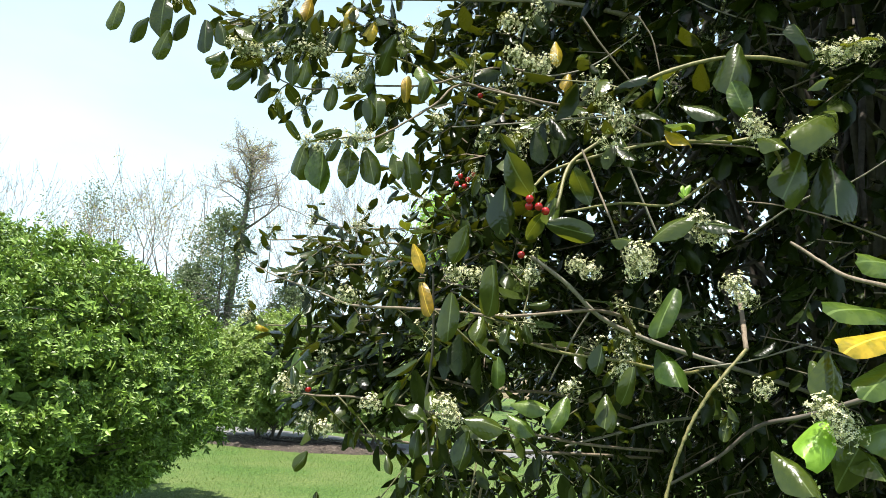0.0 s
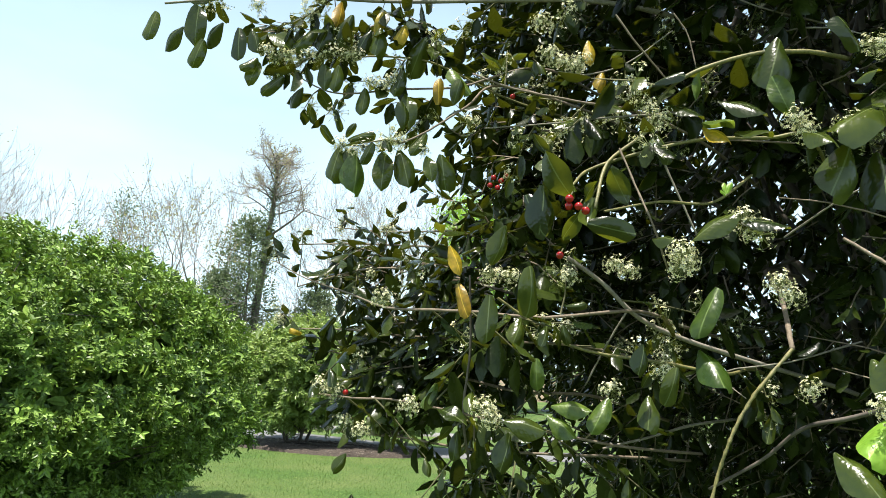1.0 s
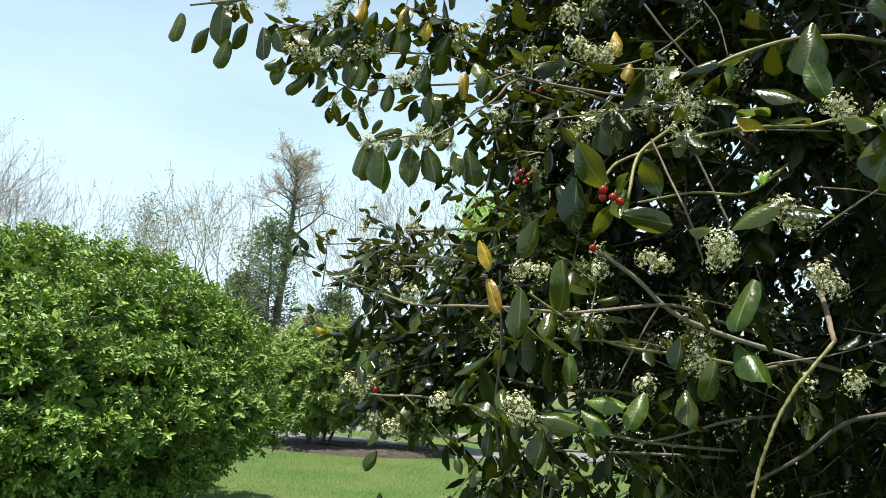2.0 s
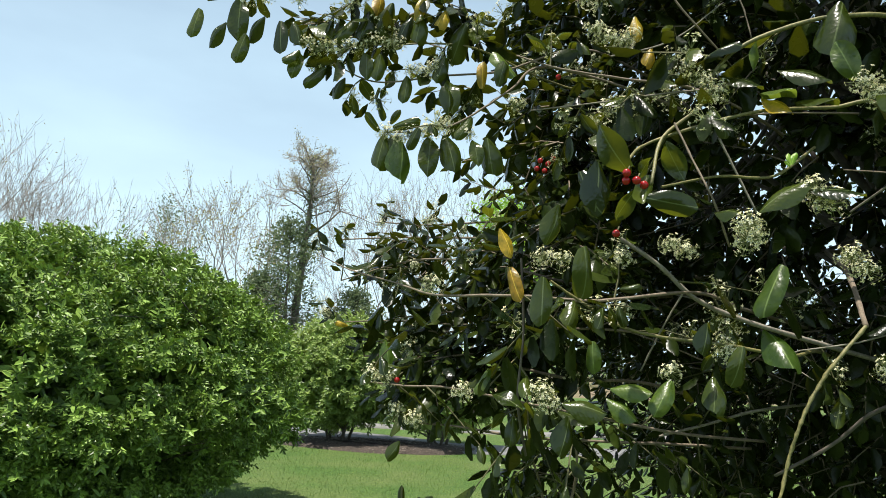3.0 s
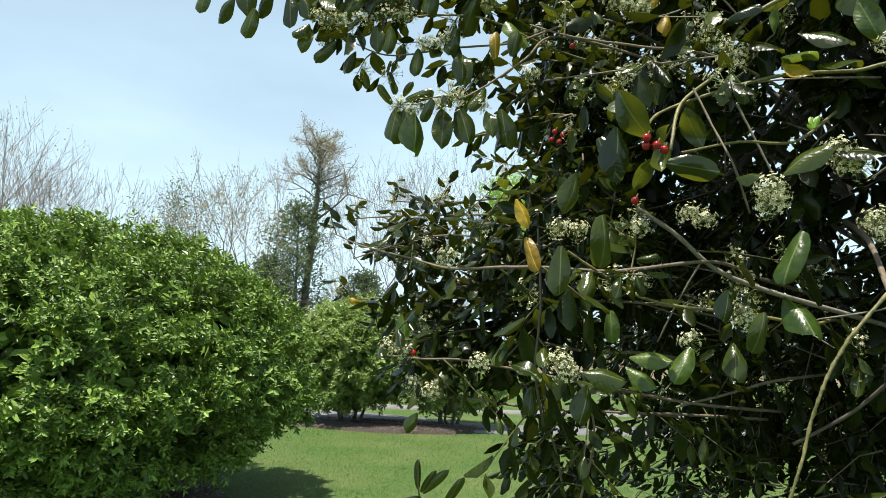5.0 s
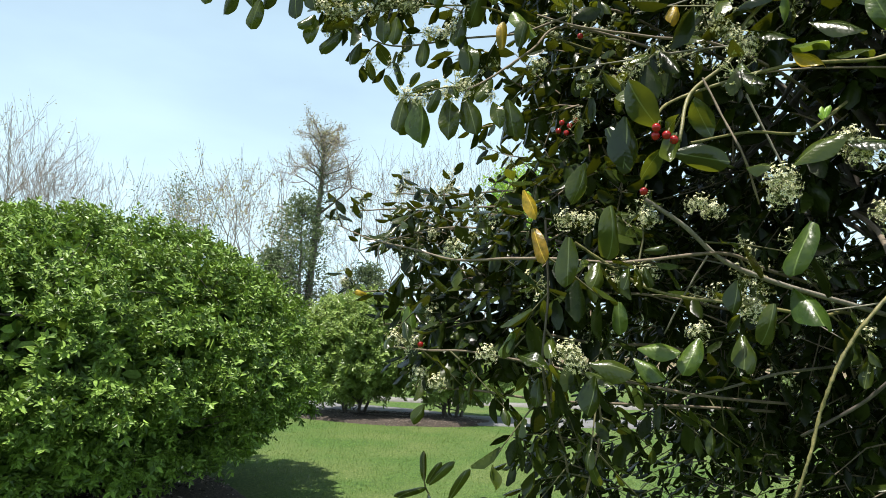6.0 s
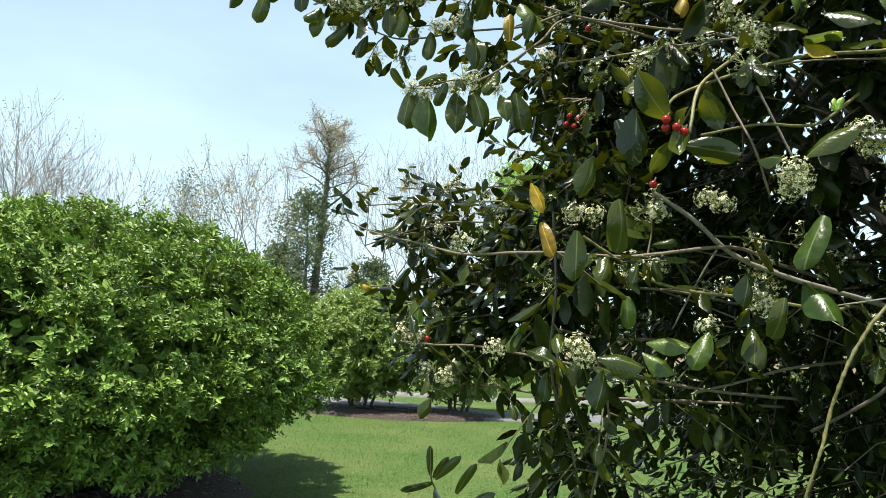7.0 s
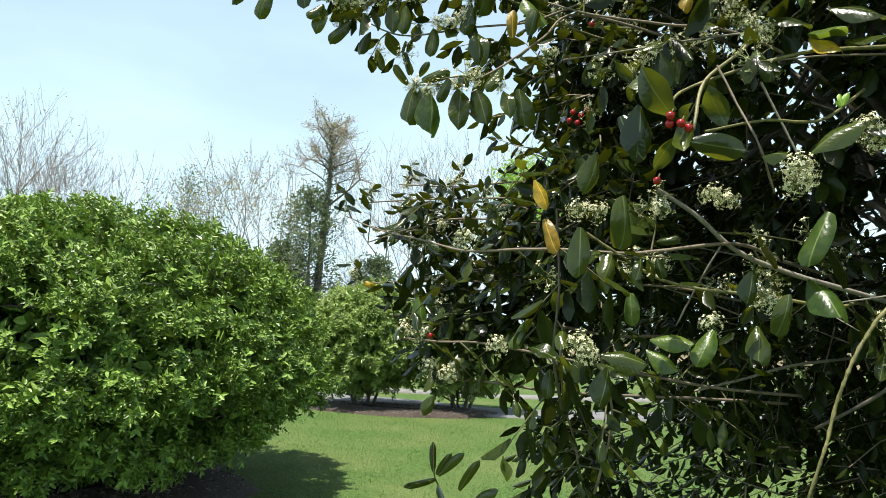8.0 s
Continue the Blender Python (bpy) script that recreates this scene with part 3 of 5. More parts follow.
def tall_tree(at, line, seed, label):
    """One leaning trunk with short ragged limbs near its top, a long bough, and ivy leaves along the trunk."""
    r = np.random.default_rng(seed)
    ob = thing("tree", (at[0], at[1], GROUND), label, "tree", "trees at the wood's edge")
    trunk = smooth_line(line, 6, 0.03)
    part("trunk", make_mesh("trunk", *tube(trunk, 0.26, 0.06, 8), FAR_BARK), ob)
    fine, ends = [], []

    def twigs(p, d, length, rad, level):
        pts = [np.array(p, float)]
        for _ in range(3):
            d = unit(d + r.normal(0, 0.16, 3) + (0, 0, 0.05))
            pts.append(pts[-1] + d * length / 3)
        if level == 0:
            part("limb", make_mesh("limb", *tube(pts, rad, rad * 0.6, 6), FAR_BARK), ob)
        else:
            fine.append(tube(np.array(pts)[[0, 2, 3]], max(rad, 0.010), max(rad * 0.6, 0.006), 3))
        if level == 3:
            ends.append((pts[-1], d))
            return
        for k in range(4 if level else 5):
            q = pts[1 + k % 3] if k else pts[-1]
            twigs(q, unit(d * 0.8 + r.normal(0, 0.55, 3) + (0, 0, 0.12)), length * (0.45 + 0.2 * r.random()), rad * 0.55, level + 1)

    n = len(trunk)
    for k in range(22):
        f = 0.60 + 0.39 * (k + r.random()) / 22
        i = min(int(f * (n - 1)), n - 1)
        a = k * 2.4 + r.random()
        up = 0.25 + 0.9 * (f - 0.6) / 0.4
        twigs(trunk[i], unit(np.array([math.cos(a), math.sin(a), up])), (1.3 + 0.7 * r.random()) * (1.15 - 0.6 * (f - 0.6) / 0.4), 0.05, 0)
    twigs(trunk[int(0.5 * n)], unit(np.array([0.9, -0.3, 0.35])), 3.0, 0.08, 0)
    part("twigwork", make_mesh("twigwork", *bundle(*fine), PALE_TWIG), ob, "fine bare twigs", "stuff")
    ivy = trunk[r.integers(int(0.3 * n), n, 900)] + r.normal(0, 0.2, (900, 3)) * (1, 1, 1.6)
    part("ivy", make_mesh("ivy", *leaf_specks([(q, 0) for q in ivy], r, 3, 0.11, 0.07), CEDAR_LEAF), ob, "grey-green ivy leaves", "stuff")
    part("crown", make_mesh("crown", *leaf_specks(ends, r, 2, 0.085, 0.14), BUD_LEAF), ob, "thin veil of opening spring leaves", "stuff")
    return ob


tall_tree((-13.6, 36), [(0, 0, -0.05), (0.1, 0, 3.5), (0.25, 0, 6.2), (0.42, 0, 8.5), (0.52, 0.1, 10.5), (0.55, 0.1, 12.0), (0.50, 0, 13.6)], 5, "tall half-bare tree with an ivied dark trunk")
fork_tree((-17.9, 36), 12.6, 5.4, 5, 9, "bare spreading tree with yellowish opening buds", 4, 0.75, 0.15, 6, 0.11, 0.45)
bare_tree((-22.7, 36), 11.4, 0.5, (10, 6, 4), 12, "slender young tree with bluish green leaves", 0.1, (0, 0), 0.3, 0.5, 1, 7, 0.13, CEDAR_LEAF)
fork_tree((-36.4, 36), 17.5, 8.6, 6, 15, "large multi-stemmed bare tree with yellowish budding top", 3, 0.7, 0.2, 3, 0.11, 0.78)
fork_tree((-31.4, 36.5), 14.9, 4.8, 5, 16, "bare tree with fine upright twigs", 3, 0.55, 0.12, 2, 0.10, 0.7)
fork_tree((-9.2, 41), 14.0, 4.6, 6, 18, "slim bare tree with pale upright twigs", 3, 0.65, 0.13, 1, 0.1)
fork_tree((-5.6, 42), 14.0, 4.6, 6, 19, "slim bare tree with pale upright twigs", 3, 0.65, 0.13, 1, 0.1)
bare_tree((0.4, 24), 8.6, 0.9, (11, 6, 5), 25, "young tree in bright fresh spring green leaf", 0.13, (0, 0), 0.25, 0.3, 1, 26, 0.13, SPRING_LEAF)


def cedar(at, height, radius, seed, label, tufts=2000):
    r = np.random.default_rng(seed)
    ob = thing("cedar_tree", (at[0], at[1], GROUND), label, "tree", "evergreens at the wood's edge")
    part("trunk", make_mesh("trunk", *tube(smooth_line([(0, 0, -0.05), (0.1, 0, height * 0.5), (0, 0, height * 0.96)], 4, 0.03), 0.16, 0.02, 6), FAR_BARK), ob)
    spots, ways = [], []
    for k in range(70):
        z = height * (0.12 + 0.86 * (k + r.random()) / 70)
        a = k * 2.4 + r.random()
        reach = radius * (1.05 - (z / height) ** 2.6) * (0.65 + 0.5 * r.random())
        e = np.array([math.cos(a) * reach, math.sin(a) * reach, z + reach * 0.25])
        part("limb", make_mesh("limb", *tube([(0, 0, z), e * (0.5, 0.5, 1) - (0, 0, reach * 0.08), e], 0.035, 0.01, 4), FAR_BARK), ob)
        m = tufts // 70
        f = 0.25 + 0.8 * r.random(m)
        q = np.array([0, 0, z]) + (e - np.array([0, 0, z])) * f[:, None] + r.normal(0, 0.16 + 0.05 * radius, (m, 3)) * (1, 1, 0.7)
        spots.append(np.repeat(q, 5, 0) + r.normal(0, 0.06, (m * 5, 3)))
        ways.append(r.normal(0, 1, (m * 5, 3)) + (math.cos(a), math.sin(a), 0.5))
    spots, ways = np.concatenate(spots), np.concatenate(ways)
    part("crown", make_mesh("crown", *scatter(blade(3, 2, 0.45, 0, 0.3), spots, frames(ways, r.normal(0, 1, ways.shape)), 0.11 + 0.13 * r.random(len(spots))), CEDAR_LEAF), ob,
         "dull grey-green evergreen foliage", "stuff")
    return ob


cedar((-13.9, 35.2), 9.6, 2.7, 41, "grey-green evergreen climbing round the tall trunk")
cedar((-15.6, 35.6), 6.3, 2.1, 42, "low grey-green evergreen among the bare trees")
cedar((-10.4, 38), 5.6, 2.4, 43, "dark evergreen at the wood's edge")

# the wood behind: bare stems and undergrowth past counting
r_ = np.random.default_rng(77)
lv_, tp_ = grow_tree(10, 0.6, (8, 6, 4), r_, 0.14, (0, 0), 0.3, 0.55)
wood_tree = bundle(*[tube(p_ if i_ < 2 else p_[[0, 2, 5]], max(a_, 0.02), max(b_, 0.014), 4 if i_ < 1 else 3) for i_, l_ in enumerate(lv_) for p_, a_, b_ in l_])
WN = 44
wx = np.linspace(-75, 62, WN) + r_.normal(0, 1.4, WN)
wy = 52 + 14 * r_.random(WN)
ang = r_.random(WN) * 6.283
turn_ = np.stack([np.stack([np.cos(ang), -np.sin(ang), 0 * ang], -1), np.stack([np.sin(ang), np.cos(ang), 0 * ang], -1), np.tile((0, 0, 1.0), (WN, 1))], 1)
tagged(new("far_wood", make_mesh("far_wood", *scatter(wood_tree, np.stack([wx, wy, np.full(WN, GROUND)], -1), turn_, 0.55 + 0.3 * r_.random(WN)), PALE_TWIG)),
       "far belt of bare grey-brown woodland trees", "woodland", kind="stuff")
UN = 20000
ux = r_.uniform(-75, 62, UN)
uh = 1.7 + 1.3 * np.sin(ux * 0.35) + 0.9 * np.sin(ux * 0.9 + 1)
uy = 46 + 6 * r_.random(UN)
uz = GROUND + np.abs(uh + 1.2) * r_.random(UN) ** 0.8
tagged(new("undergrowth", make_mesh("undergrowth", *scatter(blade(3, 2, 0.6, 0, 0.3), np.stack([ux, uy, uz], -1), frames(r_.normal(0, 1, (UN, 3)), r_.normal(0, 1, (UN, 3))), 0.25 + 0.35 * r_.random(UN)), CEDAR_LEAF)),
       "dull green and brown undergrowth at the wood's edge", "undergrowth", kind="stuff")


# ---------------------------------------------------------------- the holly
TREE_AT = np.array([1.32, 2.05, GROUND])
holly = thing("holly_tree", TREE_AT, "tall glossy-leaved holly in cream flower with a few red berries", "tree")
H_IN = Matrix.Translation(-Vector(TREE_AT))
hr = np.random.default_rng(3)

leaf_meshes = {}
for kind_, mat_ in (("leaf", HOLLY_LEAF), ("pale", HOLLY_SUN_TINT), ("yellow", HOLLY_YELLOW), ("new", HOLLY_NEW)):
    leaf_meshes[kind_] = [make_mesh("leaf", *oval_blade(9, 5, w_, ar_, cu_, wa_, 0.12, sw_), mat_) for w_, ar_, cu_, wa_, sw_ in
                          ((0.48, 0.55, 0.55, 0.10, 0.04), (0.54, 0.75, 0.75, 0.13, -0.05), (0.42, 0.40, 0.35, 0.09, 0.07), (0.50, -0.2, 0.6, 0.14, 0.02), (0.46, 0.9, 1.0, -0.12, -0.07), (0.27, 0.3, 0.35, 0.06, 0.08))]
LEAF_FAR = [oval_blade(4, 3, w_, ar_, cu_, 0.05, 0.22, sw_) for w_, ar_, cu_, sw_ in ((0.5, 0.7, 0.25, 0.03), (0.56, 0.5, 0.45, -0.05), (0.42, 0.9, 0.15, 0.05), (0.48, 0.2, 0.6, 0.0))]

singles = []
mass = [[] for _ in LEAF_FAR]


def leaf_turn(way, up):
    return frames(np.array([way]), np.array([up]))[0]


def one_leaf(base, way, up, size, kind="leaf", shape=None):
    """A leaf of its own, on a short stalk."""
    t = leaf_turn(way, up)
    m = Matrix.Translation(Vector(np.asarray(base) - TREE_AT)) @ Matrix(t.tolist()).to_4x4() @ Matrix.Scale(size, 4)
    part("leaf", leaf_meshes[kind][hr.integers(0, 5) if shape is None else shape], holly, {"yellow": "yellowing leaf", "pale": "leaf with sunlight painted in as a paler green", "new": "fresh light green shoot leaf"}.get(kind, ""), m=m)


def set_leaf(base, tip, face=(0, -0.6, 0.5), kind="leaf", shape=None):
    """A leaf from its stalk's end to its tip; face: the way that its upper side looks."""
    b, e = np.array(base), np.array(tip)
    one_leaf(b, e - b, np.array(face) + hr.normal(0, 0.12, 3), np.linalg.norm(e - b) * 0.97, kind, shape)


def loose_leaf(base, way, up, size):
    """A leaf of the crown: near the outer face one of its own, deeper in part of the shade-coloured mass."""
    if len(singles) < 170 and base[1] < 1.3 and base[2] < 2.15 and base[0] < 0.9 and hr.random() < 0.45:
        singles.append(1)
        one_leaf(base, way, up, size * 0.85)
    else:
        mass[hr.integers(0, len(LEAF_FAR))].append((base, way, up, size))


# flower clusters: stalked four-petalled florets round an axil
def cluster_mesh(n, seed):
    r = np.random.default_rng(seed)
    d = unit(r.normal(0, 1, (n, 3)) * (1, 1, 0.8) + (0, 0, 0.25))
    reach = 0.35 + 0.65 * r.random(n) ** 0.6
    p = d * reach[:, None]
    stalks = [tube([q * 0.12, q], 0.016, 0.013, 3) for q in p]
    petal = (np.array([(-0.05, 0, 0), (0.05, 0, 0), (0.085, 0.13, 0.02), (0.04, 0.23, -0.02), (-0.04, 0.23, -0.02), (-0.085, 0.13, 0.02)]), np.array([(0, 1, 2, 5), (5, 2, 3, 4)]))
    spots, ways, ups = [], [], []
    side = unit(np.cross(d, (0.3, 0.5, 0.2)))
    other = np.cross(d, side)
    for k in range(4):
        a = k * math.pi / 2 + r.random(n) * 0.3
        w = side * np.cos(a)[:, None] + other * np.sin(a)[:, None]
        spots.append(p + w * 0.03), ways.append(w + d * 0.25), ups.append(d)
    petals = scatter(petal, np.concatenate(spots), frames(np.concatenate(ways), np.concatenate(ups)), 0.34 + 0.22 * r.random(4 * n))
    bead = (np.array([(-1, 0, 0), (0, -1, 0), (1, 0, 0), (0, 1, 0), (-.5, 0, .9), (0, -.5, .9), (.5, 0, .9), (0, .5, .9)]) * 0.045,
            np.array([(0, 1, 5, 4), (1, 2, 6, 5), (2, 3, 7, 6), (3, 0, 4, 7), (4, 5, 6, 7)]))
    beads = scatter(bead, p, frames(side, d), np.full(n, 1.0))
    me = make_mesh("flower_head", *bundle(petals, bundle(*stalks), beads), PETAL)
    me.materials.append(PEDICEL), me.materials.append(ANTHER)
    idx = np.zeros(len(me.polygons), np.int32)
    a, b = len(petals[1]), len(petals[1]) + sum(len(q[1]) for q in stalks)
    idx[a:b], idx[b:] = 1, 2
    me.polygons.foreach_set("material_index", idx)
    return me


CLUSTERS = [cluster_mesh(68, k) for k in range(4)] + [cluster_mesh(22, 9)]


def flowers(at, size=0.03, thin=False):
    m = Matrix.Translation(Vector(np.asarray(at) - TREE_AT)) @ Euler(hr.uniform(-0.5, 0.5, 3) + (0, 0, hr.random() * 6)).to_matrix().to_4x4() @ Matrix.Scale(size, 4)
    return part("flower_head", CLUSTERS[4 if thin else hr.integers(0, 4)], holly, "cream flower head", m=m)


def spray(base, way, length, leaves, size=0.07, bloom=0.35, droop=0.6):
    """A leafy side twig; its leaves stand alternately along it. Returns its tube."""
    d = unit(np.array(way, float))
    pts = [np.array(base, float)]
    for _ in range(5):
        d = unit(d + hr.normal(0, 0.1, 3) + np.array([0, 0, -droop * 0.12]))
        pts.append(pts[-1] + d * length / 5)
    pts = np.array(pts)
    side = unit(np.cross(d, np.array([0.1, 0.2, 1.0])))
    for k in range(leaves):
        f = 0.18 + 0.82 * k / max(leaves - 1, 1)
        i = min(int(f * 5), 4)
        q = pts[i] + (pts[i + 1] - pts[i]) * (f * 5 - i)
        a = k * 2.4 + hr.random()
        up = np.cross(side, d)
        out = side * math.cos(a) + up * math.sin(a)
        w = unit(d * (0.45 + 0.5 * f) + out * 0.8 + np.array([0, 0, -0.28 * hr.random() - droop * 0.5]))
        loose_leaf(q + out * 0.004, w, up + np.array([0, 0, 0.7]) + hr.normal(0, 0.45, 3), size * (0.55 + 0.45 * hr.random()))
        if hr.random() < bloom:
            bloom_spots.append((q + out * 0.012, 0.02 + 0.012 * hr.random()))
    return tube(pts[[0, 2, 5]], 0.0021, 0.0010, 3)


bloom_spots = []
green_twigs, brown_twigs = [], []


def stem(points, r0, r1, mat, name="branch", label="", steps=6, sprays=0, length=0.14, leaves=5, size=0.065, bloom=0.35, knots=0.1, f0=0.15, droop=0.6, aim=None, rooted=None):
    """A stem through points, with side sprays along it."""
    # the thick end runs back into the crown
    rooted = (0.4 if name != "twig" and max(r0, r1) >= 0.003 else 0) if rooted is None else rooted
    if rooted:
        q_ = np.array(points[0] if r0 >= r1 else points[-1])
        back = unit(TREE_AT + (0, 0, q_[2] - GROUND - 0.15) - q_) * rooted + hr.normal(0, 0.02, 3)
        points = [tuple(q_ + back), tuple(q_ + back * 0.45 + hr.normal(0, 0.012, 3))] + list(points) if r0 >= r1 else list(points) + [tuple(q_ + back * 0.45 + hr.normal(0, 0.012, 3)), tuple(q_ + back)]
    line = smooth_line(points, steps, 0.00018)
    r0, r1 = r0 * 0.78, r1 * 0.78
    part(name, make_mesh(name, *tube(line, r0, r1, 8 if r0 > 0.006 else 6, knots), mat), holly, label, m=H_IN)
    for k in range(sprays):
        f = f0 + (1 - f0) * (k + 0.5 * hr.random()) / sprays
        i = min(int(f * (len(line) - 1)), len(line) - 2)
        d = unit(line[i + 1] - line[i])
        a = k * 2.4 + hr.random()
        side = unit(np.cross(d, np.array([0.1, 0.15, 1.0])))
        out = side * math.cos(a) + np.cross(side, d) * math.sin(a)
        w = d * 0.5 + out * 0.8 + (np.array(aim) if aim else 0)
        green_twigs.append(spray(line[i], w, length * (0.7 + 0.6 * hr.random()), leaves, size, bloom, droop=droop))
    return line


trunk_line = smooth_line([TREE_AT + (0, 0, -0.05), TREE_AT + (-0.03, 0.03, 0.8), TREE_AT + (0.02, 0.0, 1.9), TREE_AT + (0, 0.05, 4.7)], 6, 0.006)
part("trunk", make_mesh("trunk", *tube(trunk_line, 0.085, 0.02, 10), TRUNK_BARK), holly, m=H_IN)

# upper grey limb and the sprays that hang from it over the lawn
stem([(0.592, 1.250, 2.097), (0.488, 1.200, 2.132), (0.348, 1.200, 2.202), (0.203, 1.220, 2.246), (0.040, 1.240, 2.259), (-0.219, 1.220, 2.241), (-0.464, 1.200, 2.239), (-0.694, 1.190, 2.214)], 0.0095, 0.003, LIMB_GREY, "limb", "smooth grey limb", sprays=9, length=0.13, leaves=6, bloom=0.5, f0=0.25)
stem([(-0.117, 1.240, 2.111), (-0.209, 1.220, 2.116), (-0.297, 1.200, 2.105), (-0.387, 1.190, 2.105), (-0.457, 1.190, 2.110)], 0.003, 0.0015, STEM_GREEN, "branch", "", sprays=6, length=0.09, leaves=5, bloom=0.6)
stem([(0.097, 1.300, 2.137), (-0.069, 1.260, 2.072), (-0.194, 1.230, 2.050), (-0.293, 1.210, 2.029), (-0.351, 1.210, 2.039), (-0.422, 1.200, 2.075)], 0.0038, 0.0014, STEM_BROWN, "branch", "", sprays=6, length=0.09, leaves=4, bloom=0.3)
stem([(0.015, 1.150, 2.025), (-0.044, 1.100, 1.961), (-0.090, 1.070, 1.914), (-0.144, 1.050, 1.873), (-0.202, 1.050, 1.863), (-0.256, 1.050, 1.863)], 0.0036, 0.0015, STEM_BROWN, "branch", "", sprays=2, length=0.08, leaves=4, bloom=0.2, f0=0.0)
stem([(0.271, 1.100, 1.953), (0.147, 1.080, 1.966), (0.036, 1.070, 1.983), (-0.037, 1.100, 2.024)], 0.004, 0.0018, STEM_BROWN, "branch", "", sprays=4, length=0.12, leaves=6)
stem([(0.322, 1.100, 1.956), (0.206, 1.070, 1.933), (0.118, 1.070, 1.921), (-0.011, 1.100, 1.919)], 0.0022, 0.0014, LIMB_GREY, "branch", "", sprays=3, length=0.12, leaves=5)
# green stems in front
stem([(1.000, 1.400, 2.129), (0.673, 1.100, 2.047), (0.507, 0.950, 1.993), (0.446, 0.930, 1.986), (0.386, 0.930, 1.980), (0.300, 0.930, 1.949), (0.256, 0.940, 1.912), (0.235, 0.940, 1.859), (0.170, 0.900, 1.794), (0.146, 0.860, 1.716)], 0.0048, 0.003, STEM_GREEN, "branch", "yellow-green young stem", sprays=3, length=0.1, leaves=4, size=0.075, f0=0.45, rooted=0)
stem([(0.491, 0.980, 1.872), (0.430, 0.980, 1.868), (0.323, 0.950, 1.852), (0.233, 0.930, 1.824), (0.146, 0.900, 1.784), (0.113, 0.850, 1.743)], 0.0042, 0.0025, STEM_GREEN, "branch", "yellow-green young stem", sprays=2, length=0.1, leaves=4)
stem([(0.154, 0.840, 1.707), (0.243, 0.900, 1.739), (0.331, 0.950, 1.754), (0.410, 1.000, 1.814)], 0.0022, 0.0029, STEM_GREEN, "branch")
stem([(0.415, 0.905, 1.543), (0.374, 0.900, 1.496), (0.356, 0.902, 1.471), (0.337, 0.900, 1.439), (0.324, 0.898, 1.411), (0.313, 0.902, 1.377), (0.300, 0.900, 1.332), (0.288, 0.900, 1.297), (0.270, 0.910, 1.235)], 0.0030, 0.0023, STEM_GREEN, "branch", "upright yellow-green stem with leaf scars", knots=0.35, rooted=0)
stem([(0.900, 1.900, 1.800), (0.620, 1.450, 1.740), (0.490, 1.100, 1.640), (0.415, 0.905, 1.543)], 0.0066, 0.0046, STEM_BROWN, "branch", rooted=0)
stem([(0.133, 1.050, 1.681), (0.191, 1.060, 1.643), (0.252, 1.080, 1.592), (0.327, 1.100, 1.562), (0.463, 1.150, 1.530), (0.694, 1.300, 1.489)], 0.0042, 0.006, LIMB_GREY, "branch", "brown-grey branch", sprays=4, length=0.13, leaves=5)
stem([(0.021, 0.980, 1.602), (0.070, 1.000, 1.572), (0.126, 1.020, 1.541), (0.191, 1.040, 1.527), (0.286, 1.050, 1.519), (0.397, 1.100, 1.507)], 0.0025, 0.004, STEM_GREEN, "branch", "yellow-green young stem", sprays=3, length=0.1, leaves=5)
stem([(-0.580, 1.700, 1.753), (-0.435, 1.500, 1.686), (-0.276, 1.300, 1.631), (-0.177, 1.150, 1.594), (-0.085, 1.050, 1.585), (-0.010, 1.030, 1.583), (0.100, 1.050, 1.581), (0.252, 1.080, 1.601)], 0.002, 0.0042, STEM_BROWN, "branch", "long brown side branch", sprays=9, length=0.13, leaves=6, size=0.062, bloom=0.4, f0=0.0)
stem([(-0.586, 1.900, 1.580), (-0.316, 1.500, 1.567), (-0.165, 1.300, 1.551), (0.007, 1.250, 1.547), (0.187, 1.300, 1.548)], 0.002, 0.004, STEM_BROWN, "branch", "", sprays=8, length=0.15, leaves=6, size=0.065, f0=0.0)
stem([(-0.709, 2.300, 1.911), (-0.517, 2.250, 1.911), (-0.251, 2.100, 1.885), (-0.017, 1.900, 1.842), (0.232, 1.700, 1.772)], 0.003, 0.006, STEM_BROWN, "branch", "", sprays=11, length=0.18, leaves=7, size=0.062, bloom=0.5, f0=0.0)
stem([(-0.604, 2.400, 2.003), (-0.365, 2.300, 1.971), (-0.102, 2.100, 1.941), (0.145, 1.800, 1.865)], 0.003, 0.006, STEM_BROWN, "branch", "", sprays=9, length=0.18, leaves=7, size=0.062, bloom=0.5, f0=0.0)
stem([(-0.290, 1.100, 1.440), (-0.213, 1.100, 1.435), (-0.139, 1.120, 1.434), (-0.024, 1.150, 1.415), (0.118, 1.200, 1.390)], 0.002, 0.004, STEM_BROWN, "branch", "", sprays=8, length=0.13, leaves=6, size=0.056, bloom=0.35, f0=0.0)
stem([(-0.574, 1.900, 1.708), (-0.326, 1.750, 1.750), (-0.122, 1.600, 1.723), (0.077, 1.500, 1.666)], 0.0025, 0.005, STEM_BROWN, "branch", "", sprays=12, length=0.2, leaves=7, size=0.056, bloom=0.4, f0=0.0)
stem([(-0.387, 1.500, 1.482), (-0.212, 1.400, 1.492), (-0.061, 1.350, 1.477), (0.079, 1.300, 1.453)], 0.0025, 0.005, STEM_BROWN, "branch", "", sprays=10, length=0.18, leaves=7, size=0.056, bloom=0.3, f0=0.0)
